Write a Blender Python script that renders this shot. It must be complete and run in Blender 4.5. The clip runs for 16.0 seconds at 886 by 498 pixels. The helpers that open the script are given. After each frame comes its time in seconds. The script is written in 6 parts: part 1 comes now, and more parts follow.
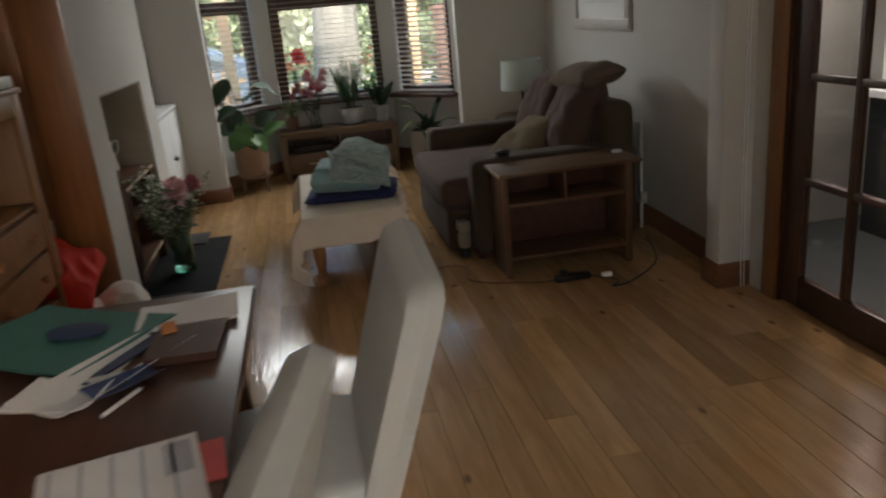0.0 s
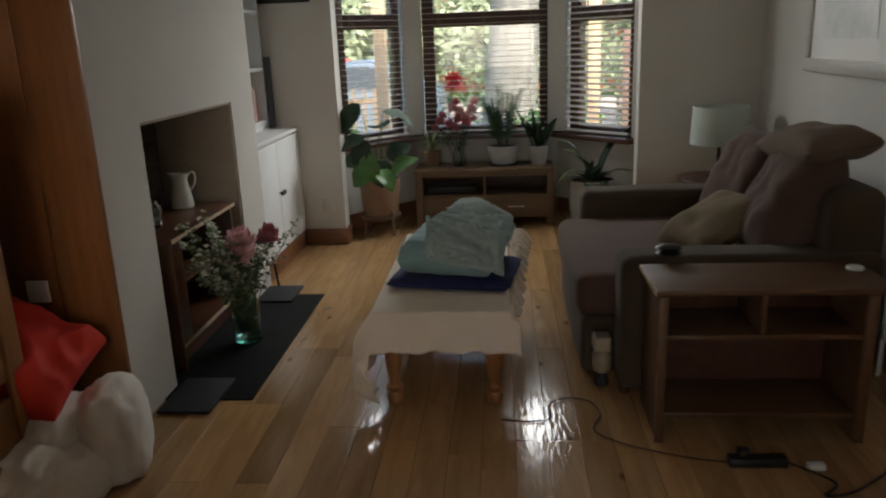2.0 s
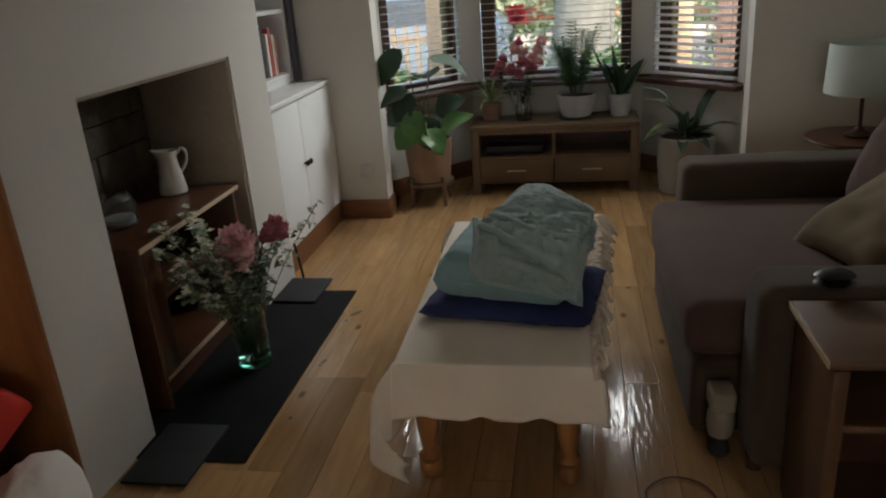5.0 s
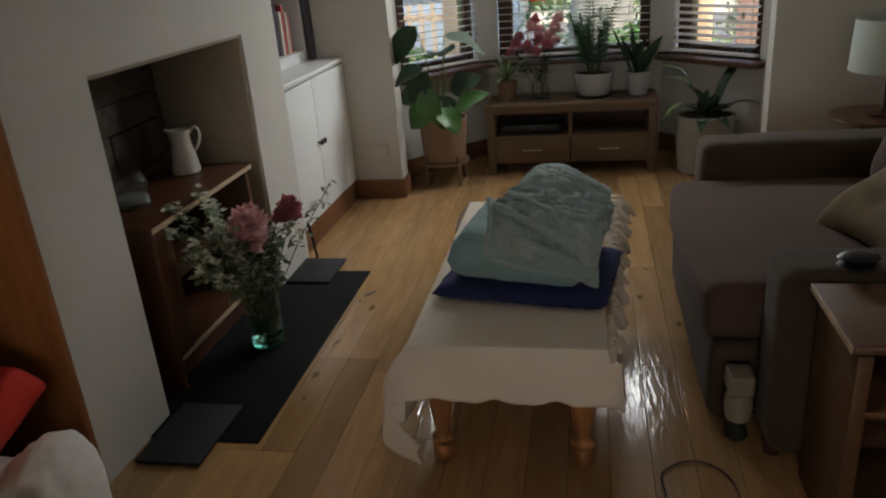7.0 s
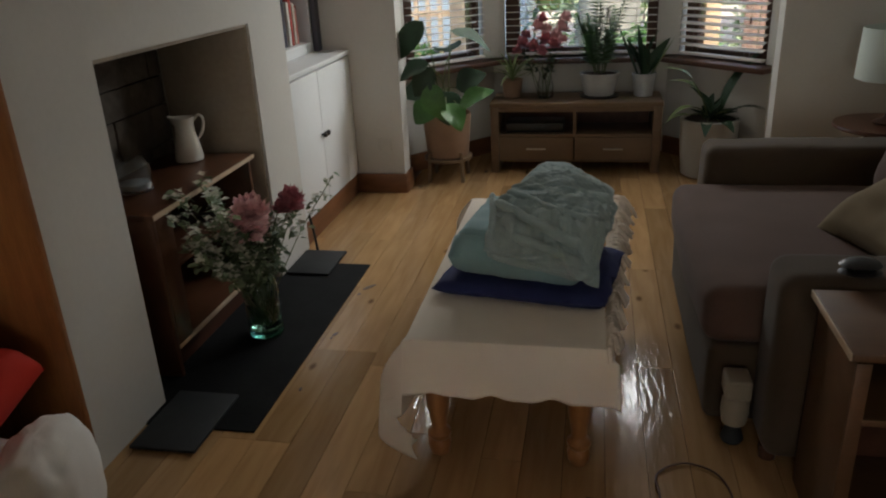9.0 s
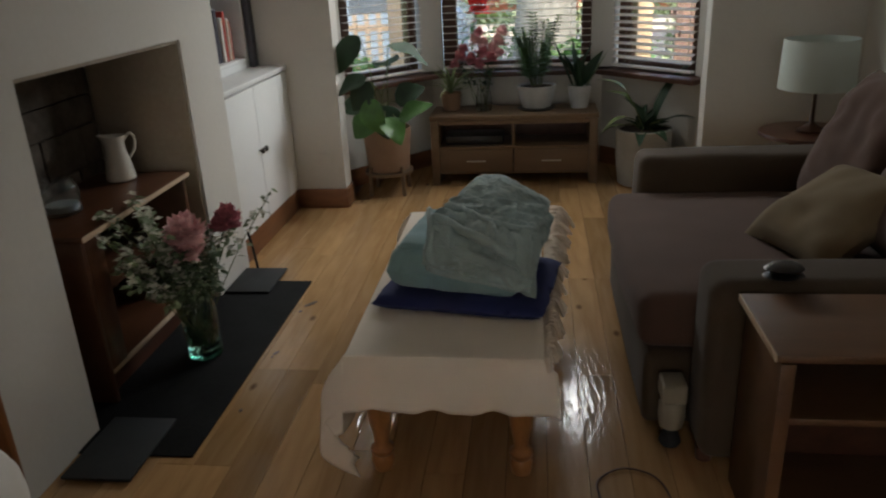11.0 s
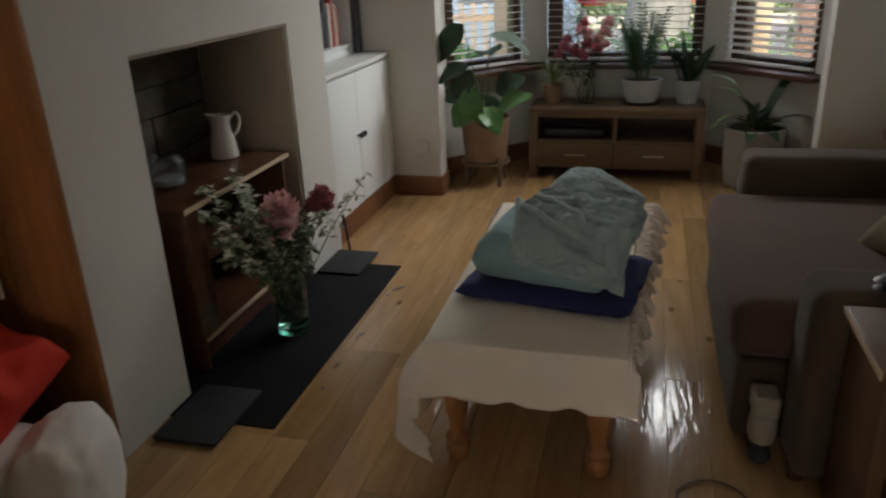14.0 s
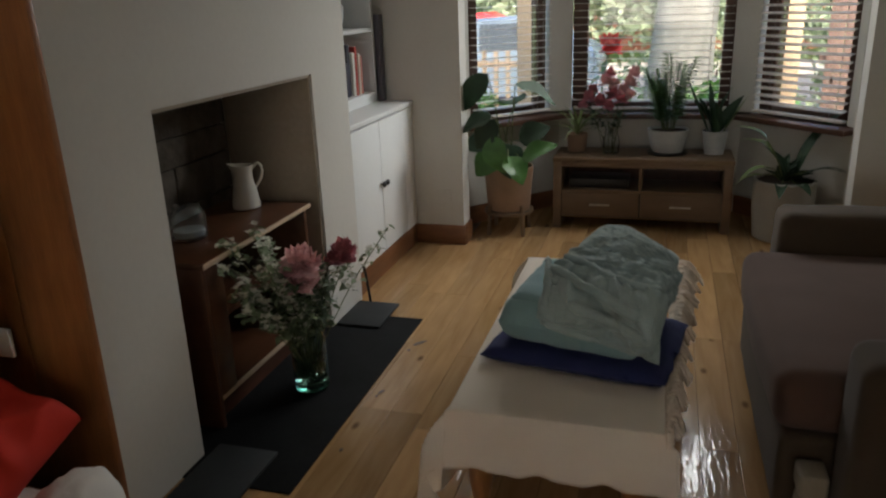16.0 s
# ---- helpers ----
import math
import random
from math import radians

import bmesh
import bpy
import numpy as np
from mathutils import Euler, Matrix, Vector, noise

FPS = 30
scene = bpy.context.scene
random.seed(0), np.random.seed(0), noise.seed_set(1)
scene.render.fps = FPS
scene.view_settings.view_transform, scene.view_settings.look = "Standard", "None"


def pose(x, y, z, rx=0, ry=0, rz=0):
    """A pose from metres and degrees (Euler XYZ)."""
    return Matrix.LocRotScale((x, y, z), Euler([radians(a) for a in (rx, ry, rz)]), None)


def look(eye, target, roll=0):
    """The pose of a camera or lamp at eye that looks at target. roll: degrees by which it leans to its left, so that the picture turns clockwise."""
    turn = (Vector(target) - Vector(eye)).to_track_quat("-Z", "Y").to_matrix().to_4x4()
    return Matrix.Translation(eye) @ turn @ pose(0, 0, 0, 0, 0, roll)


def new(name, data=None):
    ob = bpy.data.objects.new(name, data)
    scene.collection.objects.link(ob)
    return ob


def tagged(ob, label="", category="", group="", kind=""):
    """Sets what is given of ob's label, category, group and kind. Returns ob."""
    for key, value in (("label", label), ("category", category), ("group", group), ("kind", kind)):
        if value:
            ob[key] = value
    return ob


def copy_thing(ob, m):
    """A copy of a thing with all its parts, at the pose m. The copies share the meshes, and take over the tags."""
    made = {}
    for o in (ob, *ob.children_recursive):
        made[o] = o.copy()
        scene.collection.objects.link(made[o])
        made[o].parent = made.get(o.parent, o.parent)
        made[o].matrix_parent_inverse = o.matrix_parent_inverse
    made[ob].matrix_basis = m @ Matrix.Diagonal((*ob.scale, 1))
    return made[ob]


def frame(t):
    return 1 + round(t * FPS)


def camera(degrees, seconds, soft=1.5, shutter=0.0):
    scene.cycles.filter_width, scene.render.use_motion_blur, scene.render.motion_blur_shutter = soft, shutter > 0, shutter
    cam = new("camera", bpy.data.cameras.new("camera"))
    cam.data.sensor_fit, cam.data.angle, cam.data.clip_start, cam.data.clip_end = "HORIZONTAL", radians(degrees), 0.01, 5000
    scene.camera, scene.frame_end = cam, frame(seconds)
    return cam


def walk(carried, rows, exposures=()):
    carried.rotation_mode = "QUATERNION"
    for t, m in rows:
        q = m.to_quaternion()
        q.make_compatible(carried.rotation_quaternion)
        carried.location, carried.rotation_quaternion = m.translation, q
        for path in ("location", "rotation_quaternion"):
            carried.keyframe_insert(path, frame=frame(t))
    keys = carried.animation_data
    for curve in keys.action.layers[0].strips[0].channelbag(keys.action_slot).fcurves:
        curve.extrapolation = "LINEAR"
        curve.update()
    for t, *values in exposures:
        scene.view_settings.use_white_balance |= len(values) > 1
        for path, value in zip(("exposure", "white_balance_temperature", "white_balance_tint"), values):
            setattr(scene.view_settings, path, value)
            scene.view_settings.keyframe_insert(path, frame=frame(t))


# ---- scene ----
cam = camera(61.2, 16.0, soft=2.1, shutter=0.5)
PATH = [
    (0, (-0.112, 0.432, 1.488), (0.195, 2.311, 0.877), -5.2),
    (0.5, (0.06, 0.833, 1.47), (0.447, 2.682, 0.811), -4.9),
    (1, (0.174, 1.208, 1.476), (0.602, 3.069, 0.882), -3.0),
    (1.5, (0.228, 1.495, 1.518), (0.376, 3.415, 0.976), -1.7),
    (2, (0.322, 1.725, 1.481), (0.16, 3.646, 0.947), -2.2),
    (2.5, (0.299, 1.994, 1.481), (0.11, 3.906, 0.927), -2.4),
    (3, (0.336, 2.221, 1.478), (0.013, 4.11, 0.907), -1.7),
    (3.5, (0.339, 2.437, 1.467), (-0.103, 4.293, 0.87), -1.9),
    (4, (0.296, 2.617, 1.488), (-0.036, 4.484, 0.853), -3.8),
    (6.5, (0.292, 2.718, 1.466), (-0.074, 4.544, 0.737), -5.0),
    (7, (0.292, 2.724, 1.471), (-0.09, 4.543, 0.732), -4.6),
    (7.5, (0.273, 2.729, 1.465), (-0.116, 4.539, 0.708), -3.7),
    (8, (0.28, 2.73, 1.466), (-0.109, 4.535, 0.698), -3.1),
    (10.5, (0.292, 2.711, 1.463), (-0.028, 4.554, 0.756), -2.6),
    (11, (0.316, 2.728, 1.469), (0.073, 4.577, 0.747), -2.8),
    (11.5, (0.33, 2.73, 1.455), (0.148, 4.583, 0.726), -2.7),
    (12, (0.328, 2.722, 1.469), (0.16, 4.582, 0.754), -3.3),
    (12.5, (0.328, 2.729, 1.466), (0.158, 4.595, 0.768), -3.6),
    (13, (0.334, 2.74, 1.458), (0.141, 4.602, 0.753), -3.4),
    (13.5, (0.329, 2.753, 1.455), (0.012, 4.591, 0.732), -2.9),
    (14, (0.343, 2.75, 1.451), (-0.151, 4.545, 0.72), -2.4),
    (14.5, (0.334, 2.751, 1.452), (-0.261, 4.514, 0.718), -3.7),
    (15, (0.365, 2.755, 1.46), (-0.247, 4.514, 0.732), -4.7),
    (15.5, (0.373, 2.769, 1.465), (-0.206, 4.555, 0.774), -3.8),
    (16, (0.295, 2.839, 1.48), (-0.251, 4.657, 0.852), -2.1),
]
EXPOSURE = 1.0
walk(cam, [(t, look(eye, target, roll)) for t, eye, target, roll in PATH], [(0.0, EXPOSURE, 6900, 10), (16.0, EXPOSURE, 6900, 10)])

# ---- world, sun, large lights ----
world = bpy.data.worlds.new("overcast_sky")
scene.world = world
world.use_nodes = True
wn = world.node_tree.nodes
sky = wn.new("ShaderNodeTexSky")
sky.sky_type = "NISHITA"
sky.sun_disc = False
sky.sun_elevation = radians(42)
sky.sun_rotation = radians(150)
sky.dust_density = 4.0
wn["Background"].inputs["Strength"].default_value = 0.36
world.node_tree.links.new(sky.outputs[0], wn["Background"].inputs["Color"])

sun_data = bpy.data.lights.new("sun", "SUN")
sun_data.energy, sun_data.angle, sun_data.color = 2.8, radians(15), (1.0, 0.95, 0.88)
sun = new("sun", sun_data)
sun.matrix_world = look((4, -6, 9), (0, 4, 0))


def area(name, eye, target, w, h, watts, colour=(1, 1, 1), spread=180):
    d = bpy.data.lights.new(name, "AREA")
    d.shape, d.size, d.size_y, d.energy, d.color, d.spread = "RECTANGLE", w, h, watts, colour, radians(spread)
    ob = new(name, d)
    ob.matrix_world = look(eye, target)
    return ob


# sky light through the top lights of the bay and the rear window
area("bay_top_light", (0.21, 8.16, 2.06), (0.50, 4.6, 1.0), 1.00, 0.36, 5.0, (0.93, 0.97, 1.0), 120)
area("bay_side_light", (-0.66, 7.90, 2.06), (1.6, 5.4, 0.9), 0.5, 0.36, 3.2, (0.93, 0.97, 1.0), 120)
area("bay_side_light", (1.07, 7.90, 2.06), (-1.2, 6.75, 0.5), 0.5, 0.36, 3.1, (0.93, 0.97, 1.0), 72)
area("rear_window_light", (0.05, -1.33, 1.50), (0.05, 4.0, 1.55), 1.90, 1.15, 1.4, (1.0, 0.97, 0.93), 64)
# added fill lamp without a known source, brightens the cupboards beyond the glazed door
area("hall_fill_lamp", (2.60, 4.15, 2.3), (3.35, 3.1, 1.1), 0.6, 0.6, 11, (1.0, 0.91, 0.90), 110)


# ---- materials ----
def mat(name, colour, rough=0.6, metal=0.0, vary=0.12, scale=6.0, fine=90.0, bump=0.1, stretch=(1, 1, 1), tint=None,
        per_object=0.0, sheen=0.0, spec=0.5, transmission=0.0, ior=1.45, depth=0.004):
    """A surface with patches of tone at one scale, grain at another, and fine relief."""
    m = bpy.data.materials.new(name)
    m.use_nodes = True
    n, l = m.node_tree.nodes, m.node_tree.links
    b = n["Principled BSDF"]
    tc = n.new("ShaderNodeTexCoord")
    mp = n.new("ShaderNodeMapping")
    mp.inputs["Scale"].default_value = stretch
    l.new(tc.outputs["Object"], mp.inputs["Vector"])
    big = n.new("ShaderNodeTexNoise")
    big.inputs["Scale"].default_value, big.inputs["Detail"].default_value = scale, 4
    small = n.new("ShaderNodeTexNoise")
    small.inputs["Scale"].default_value, small.inputs["Detail"].default_value = fine, 3
    l.new(mp.outputs[0], big.inputs["Vector"])
    l.new(mp.outputs[0], small.inputs["Vector"])
    mix = n.new("ShaderNodeMix")
    mix.data_type = "RGBA"
    mix.inputs[6].default_value = (*[c * (1 - vary) for c in colour], 1)
    mix.inputs[7].default_value = (*(tint or [min(1, c * (1 + vary)) for c in colour]), 1)
    ramp = n.new("ShaderNodeMapRange")
    ramp.inputs[1].default_value, ramp.inputs[2].default_value = 0.3, 0.7
    add = n.new("ShaderNodeMath")
    add.operation = "MULTIPLY_ADD"
    add.inputs[1].default_value = 0.35
    l.new(small.outputs["Fac"], add.inputs[0])
    sub = n.new("ShaderNodeMath")
    sub.operation = "MULTIPLY"
    sub.inputs[1].default_value = 0.68
    l.new(big.outputs["Fac"], sub.inputs[0])
    l.new(sub.outputs[0], add.inputs[2])
    l.new(add.outputs[0], ramp.inputs[0])
    l.new(ramp.outputs[0], mix.inputs[0])
    out = mix.outputs[2]
    if per_object:
        info = n.new("ShaderNodeObjectInfo")
        hsv = n.new("ShaderNodeHueSaturation")
        mr = n.new("ShaderNodeMapRange")
        mr.inputs[3].default_value, mr.inputs[4].default_value = 1 - per_object, 1 + per_object
        l.new(info.outputs["Random"], mr.inputs[0])
        l.new(mr.outputs[0], hsv.inputs["Value"])
        l.new(out, hsv.inputs["Color"])
        out = hsv.outputs[0]
    l.new(out, b.inputs["Base Color"])
    b.inputs["Roughness"].default_value, b.inputs["Metallic"].default_value = rough, metal
    b.inputs["Sheen Weight"].default_value = sheen
    b.inputs["Specular IOR Level"].default_value = spec
    b.inputs["Transmission Weight"].default_value, b.inputs["IOR"].default_value = transmission, ior
    if bump:
        bp = n.new("ShaderNodeBump")
        bp.inputs["Strength"].default_value, bp.inputs["Distance"].default_value = bump, depth
        l.new(add.outputs[0], bp.inputs["Height"])
        l.new(bp.outputs[0], b.inputs["Normal"])
    return m


PLASTER = mat("wall_plaster", (0.57, 0.555, 0.515), 0.85, vary=0.05, scale=1.6, fine=45, bump=0.12)
SOOT = mat("fireplace_plaster", (0.36, 0.31, 0.25), 0.9, vary=0.15, scale=3, fine=40, bump=0.2)
STONE = mat("soot_stone", (0.09, 0.075, 0.06), 0.9, vary=0.5, scale=7, fine=30, bump=0.6, depth=0.02)
CEIL = mat("ceiling_paint", (0.74, 0.73, 0.70), 0.9, vary=0.03, scale=2, bump=0.05)
WHITE = mat("white_gloss_paint", (0.76, 0.78, 0.78), 0.4, vary=0.04, scale=3, bump=0.05)
SKIRT = mat("stained_skirting_wood", (0.19, 0.080, 0.036), 0.35, vary=0.25, scale=5, fine=60, stretch=(1, 1, 6), bump=0.15)
PANELWOOD = mat("varnished_panel_wood", (0.25, 0.098, 0.032), 0.38, vary=0.28, scale=4, fine=40, stretch=(6, 6, 0.6), bump=0.12)
DOORWOOD = mat("dark_door_wood", (0.062, 0.027, 0.014), 0.45, vary=0.3, scale=4, fine=50, stretch=(5, 5, 0.7), bump=0.15)
CASING = mat("orange_casing_wood", (0.25, 0.11, 0.040), 0.45, vary=0.25, scale=4, fine=50, stretch=(6, 6, 0.6), bump=0.12)
WINWOOD = mat("brown_window_wood", (0.075, 0.033, 0.020), 0.4, vary=0.25, scale=5, fine=60, stretch=(5, 5, 1), bump=0.15)
OAK = mat("oak_veneer", (0.110, 0.053, 0.024), 0.45, vary=0.18, scale=3, fine=50, stretch=(0.7, 6, 6), bump=0.1)
TVOAK = mat("light_oak", (0.165, 0.108, 0.066), 0.5, vary=0.16, scale=3, fine=50, stretch=(0.7, 6, 6), bump=0.1)
EDGE = mat("pale_edge_strip", (0.55, 0.42, 0.30), 0.4, vary=0.15, scale=9, fine=60, bump=0.05)
PINE = mat("turned_pine", (0.33, 0.145, 0.05), 0.35, vary=0.2, scale=8, fine=50, stretch=(4, 4, 0.8), bump=0.1)
MAHOG = mat("dark_table_wood", (0.075, 0.030, 0.018), 0.28, vary=0.3, scale=4, fine=50, stretch=(5, 0.7, 5), bump=0.08)
REDWOOD = mat("red_brown_cabinet_wood", (0.088, 0.034, 0.016), 0.35, vary=0.25, scale=4, fine=50, stretch=(5, 0.8, 5), bump=0.1)
DRESSER = mat("honey_pine", (0.25, 0.115, 0.040), 0.45, vary=0.22, scale=4, fine=50, stretch=(5, 5, 0.7), bump=0.1)
SLATE = mat("slate", (0.012, 0.013, 0.014), 0.75, spec=0.12, vary=0.3, scale=5, fine=70, bump=0.35, depth=0.006)
SLATE_L = mat("grey_slate_tile", (0.022, 0.026, 0.029), 0.7, vary=0.2, scale=9, fine=80, bump=0.35)
SOFA = mat("taupe_upholstery", (0.060, 0.040, 0.024), 0.95, vary=0.16, scale=4, fine=420, bump=0.35, sheen=0.06, depth=0.002)
SOFAC = mat("mauve_upholstery", (0.086, 0.048, 0.035), 0.95, vary=0.16, scale=4, fine=420, bump=0.35, sheen=0.06, depth=0.002)
BEIGE = mat("beige_cushion_fabric", (0.165, 0.122, 0.072), 0.95, vary=0.12, scale=8, fine=380, bump=0.35, depth=0.002)
HEADC = mat("brown_cushion_fabric", (0.135, 0.095, 0.068), 0.95, vary=0.12, scale=8, fine=380, bump=0.35, depth=0.002)
LINEN = mat("cream_linen", (0.76, 0.69, 0.60), 0.95, vary=0.07, scale=4, fine=500, bump=0.3, depth=0.002)
FRINGE = mat("cream_fringe_yarn", (0.74, 0.64, 0.54), 0.95, vary=0.15, scale=20, fine=300, bump=0.4, depth=0.002)
NAVY = mat("navy_fabric", (0.016, 0.024, 0.105), 0.85, vary=0.2, scale=8, fine=350, bump=0.3, depth=0.002)
TEAL = mat("teal_fleece", (0.215, 0.355, 0.375), 0.95, vary=0.1, scale=8, fine=260, bump=0.6, sheen=0.2, depth=0.003)
KNIT = mat("grey_teal_knit", (0.30, 0.39, 0.39), 0.95, vary=0.12, scale=10, fine=200, bump=0.9, sheen=0.2, depth=0.004)
RED = mat("red_cotton", (0.62, 0.035, 0.020), 0.8, vary=0.1, scale=6, fine=300, bump=0.25, depth=0.002)
DUVET = mat("white_duvet_cotton", (0.74, 0.71, 0.66), 0.85, vary=0.06, scale=7, fine=200, bump=0.3, depth=0.003)
CHAIRW = mat("pale_chair_cover", (0.48, 0.50, 0.49), 0.8, vary=0.05, scale=6, fine=350, bump=0.25, depth=0.002)
PAPER = mat("white_paper", (0.74, 0.74, 0.76), 0.8, vary=0.05, scale=8, bump=0.05)
PRINT = mat("grey_print", (0.45, 0.48, 0.54), 0.8, vary=0.05, scale=8, bump=0.0)
GREENCARD = mat("green_folder_card", (0.055, 0.19, 0.17), 0.6, vary=0.1, scale=5, bump=0.05)
NAVYCARD = mat("navy_card", (0.03, 0.05, 0.12), 0.6, vary=0.1, scale=5, bump=0.05)
PINKCARD = mat("red_pink_card", (0.60, 0.10, 0.10), 0.7, vary=0.1, scale=5, bump=0.05)
ORANGE = mat("orange_card", (0.62, 0.22, 0.05), 0.7, vary=0.1, scale=5, bump=0.05)
BROWNL = mat("brown_leather", (0.07, 0.030, 0.020), 0.45, vary=0.2, scale=10, bump=0.2)
PUTTY = mat("putty_plastic", (0.28, 0.245, 0.19), 0.5, vary=0.06, bump=0.03)
BLACK = mat("black_plastic", (0.012, 0.012, 0.013), 0.35, vary=0.1, bump=0.02)
STEEL = mat("brushed_steel", (0.62, 0.60, 0.56), 0.3, metal=1.0, vary=0.05, bump=0.05)
CERAM = mat("white_ceramic", (0.70, 0.68, 0.62), 0.25, vary=0.06, scale=8, bump=0.03)
GREYPOT = mat("grey_glazed_pot", (0.42, 0.44, 0.45), 0.35, vary=0.15, scale=8, bump=0.1)
TERRA = mat("tan_planter", (0.25, 0.155, 0.10), 0.7, vary=0.12, scale=8, bump=0.15)
PALEPOT = mat("off_white_planter", (0.36, 0.345, 0.31), 0.6, vary=0.08, scale=6, fine=60, bump=0.15)
SOIL = mat("potting_soil", (0.03, 0.02, 0.014), 0.95, vary=0.4, scale=40, bump=0.8)
LEAF = mat("dark_green_leaf", (0.016, 0.044, 0.020), 0.58, vary=0.35, scale=12, bump=0.15, per_object=0.2)
LEAFB = mat("bright_green_leaf", (0.052, 0.145, 0.030), 0.42, vary=0.3, scale=12, bump=0.15, per_object=0.2)
LEAFG = mat("grey_green_leaf", (0.24, 0.31, 0.19), 0.6, vary=0.35, scale=20, bump=0.15, per_object=0.2)
LEAFD = mat("sage_leaf", (0.075, 0.11, 0.062), 0.6, vary=0.35, scale=20, bump=0.15)
LEAFY = mat("striped_yellow_green_leaf", (0.16, 0.22, 0.09), 0.45, vary=0.5, scale=30, bump=0.1, stretch=(1, 1, 0.4))
STEM = mat("plant_stem", (0.10, 0.13, 0.05), 0.6, vary=0.2, bump=0.1)
PETALP = mat("pink_petal", (0.80, 0.34, 0.38), 0.7, vary=0.25, scale=30, bump=0.1, tint=(0.86, 0.62, 0.62))
PETALR = mat("dusky_red_petal", (0.46, 0.16, 0.19), 0.7, vary=0.35, scale=30, bump=0.1)
PETALW = mat("white_petal", (0.72, 0.72, 0.63), 0.7, vary=0.15, scale=30, bump=0.1)
SHADE = mat("pale_mint_lampshade", (0.47, 0.53, 0.49), 0.85, vary=0.05, scale=5, fine=300, bump=0.15)
SLAT = mat("pale_blind_slat", (0.76, 0.71, 0.65), 0.45, vary=0.08, scale=6, bump=0.05)
CORD = mat("blind_cord", (0.45, 0.42, 0.38), 0.8, vary=0.1, bump=0.0)
PICT = mat("faded_print", (0.42, 0.44, 0.42), 0.4, vary=0.3, scale=5, fine=20, bump=0.0)
MOUNT = mat("picture_mount", (0.58, 0.58, 0.55), 0.7, vary=0.04, bump=0.02)
PFRAME = mat("pale_picture_frame", (0.50, 0.48, 0.44), 0.5, vary=0.12, scale=8, stretch=(1, 1, 5), bump=0.1)
RADW = mat("radiator_enamel", (0.55, 0.55, 0.52), 0.35, vary=0.03, bump=0.02)
GRASS = mat("lawn_grass", (0.10, 0.20, 0.04), 0.9, vary=0.4, scale=4, fine=60, bump=0.6, depth=0.02)
TARMAC = mat("road_tarmac", (0.11, 0.11, 0.115), 0.9, vary=0.2, scale=3, fine=80, bump=0.4)
PAVE = mat("paving_concrete", (0.33, 0.31, 0.28), 0.9, vary=0.15, scale=3, fine=60, bump=0.3)
BRICK = mat("red_brick", (0.36, 0.13, 0.08), 0.9, vary=0.2, scale=6, fine=60, bump=0.3, per_object=0.2)
TIMBER = mat("pale_fence_timber", (0.56, 0.43, 0.28), 0.75, vary=0.15, scale=4, fine=40, stretch=(5, 5, 0.7), bump=0.2)
GREYWOOD = mat("weathered_fence", (0.19, 0.145, 0.10), 0.85, vary=0.2, scale=4, fine=40, stretch=(5, 5, 0.7), bump=0.2)
REDFENCE = mat("red_brown_fence", (0.13, 0.085, 0.07), 0.85, vary=0.2, scale=4, fine=40, stretch=(5, 5, 0.7), bump=0.2)
BARK = mat("grey_bark", (0.15, 0.155, 0.145), 0.95, vary=0.45, scale=5, fine=26, stretch=(2.5, 2.5, 0.35), bump=0.9, depth=0.02)
CARP = mat("blue_grey_car_paint", (0.15, 0.20, 0.26), 0.22, metal=0.3, vary=0.04, bump=0.0)
CARG = mat("car_window_tint", (0.03, 0.04, 0.05), 0.08, vary=0.05, bump=0.0)
HEDGE = mat("hedge_leaf", (0.21, 0.27, 0.17), 0.7, vary=0.45, scale=6, fine=40, bump=0.2)
CARRED = mat("red_car_paint", (0.62, 0.03, 0.03), 0.25, vary=0.04, bump=0.0)
FLOWER = mat("scarlet_petal", (0.80, 0.03, 0.02), 0.6, vary=0.1, bump=0.05)
KNOT = mat("dark_wood_knot", (0.10, 0.052, 0.024), 0.4, vary=0.3, scale=60, bump=0.1)
BOOKS = [mat("book_cloth", c, 0.7, vary=0.12, scale=10, bump=0.05) for c in
         ((0.42, 0.06, 0.05), (0.55, 0.50, 0.42), (0.10, 0.10, 0.12), (0.50, 0.12, 0.10), (0.62, 0.60, 0.55), (0.05, 0.05, 0.07))]


def glass(name, colour=(1, 1, 1), rough=0.0):
    m = bpy.data.materials.new(name)
    m.use_nodes = True
    b = m.node_tree.nodes["Principled BSDF"]
    b.inputs["Base Color"].default_value = (*colour, 1)
    b.inputs["Roughness"].default_value = rough
    b.inputs["Transmission Weight"].default_value = 1.0
    b.inputs["IOR"].default_value = 1.45
    return m


GLASS = glass("clear_glass")
VASEG = glass("green_tinted_glass", (0.62, 0.80, 0.74))
BASEG = glass("teal_base_glass", (0.20, 0.62, 0.52))
JARG = glass("jar_glass", (0.92, 0.96, 0.96))

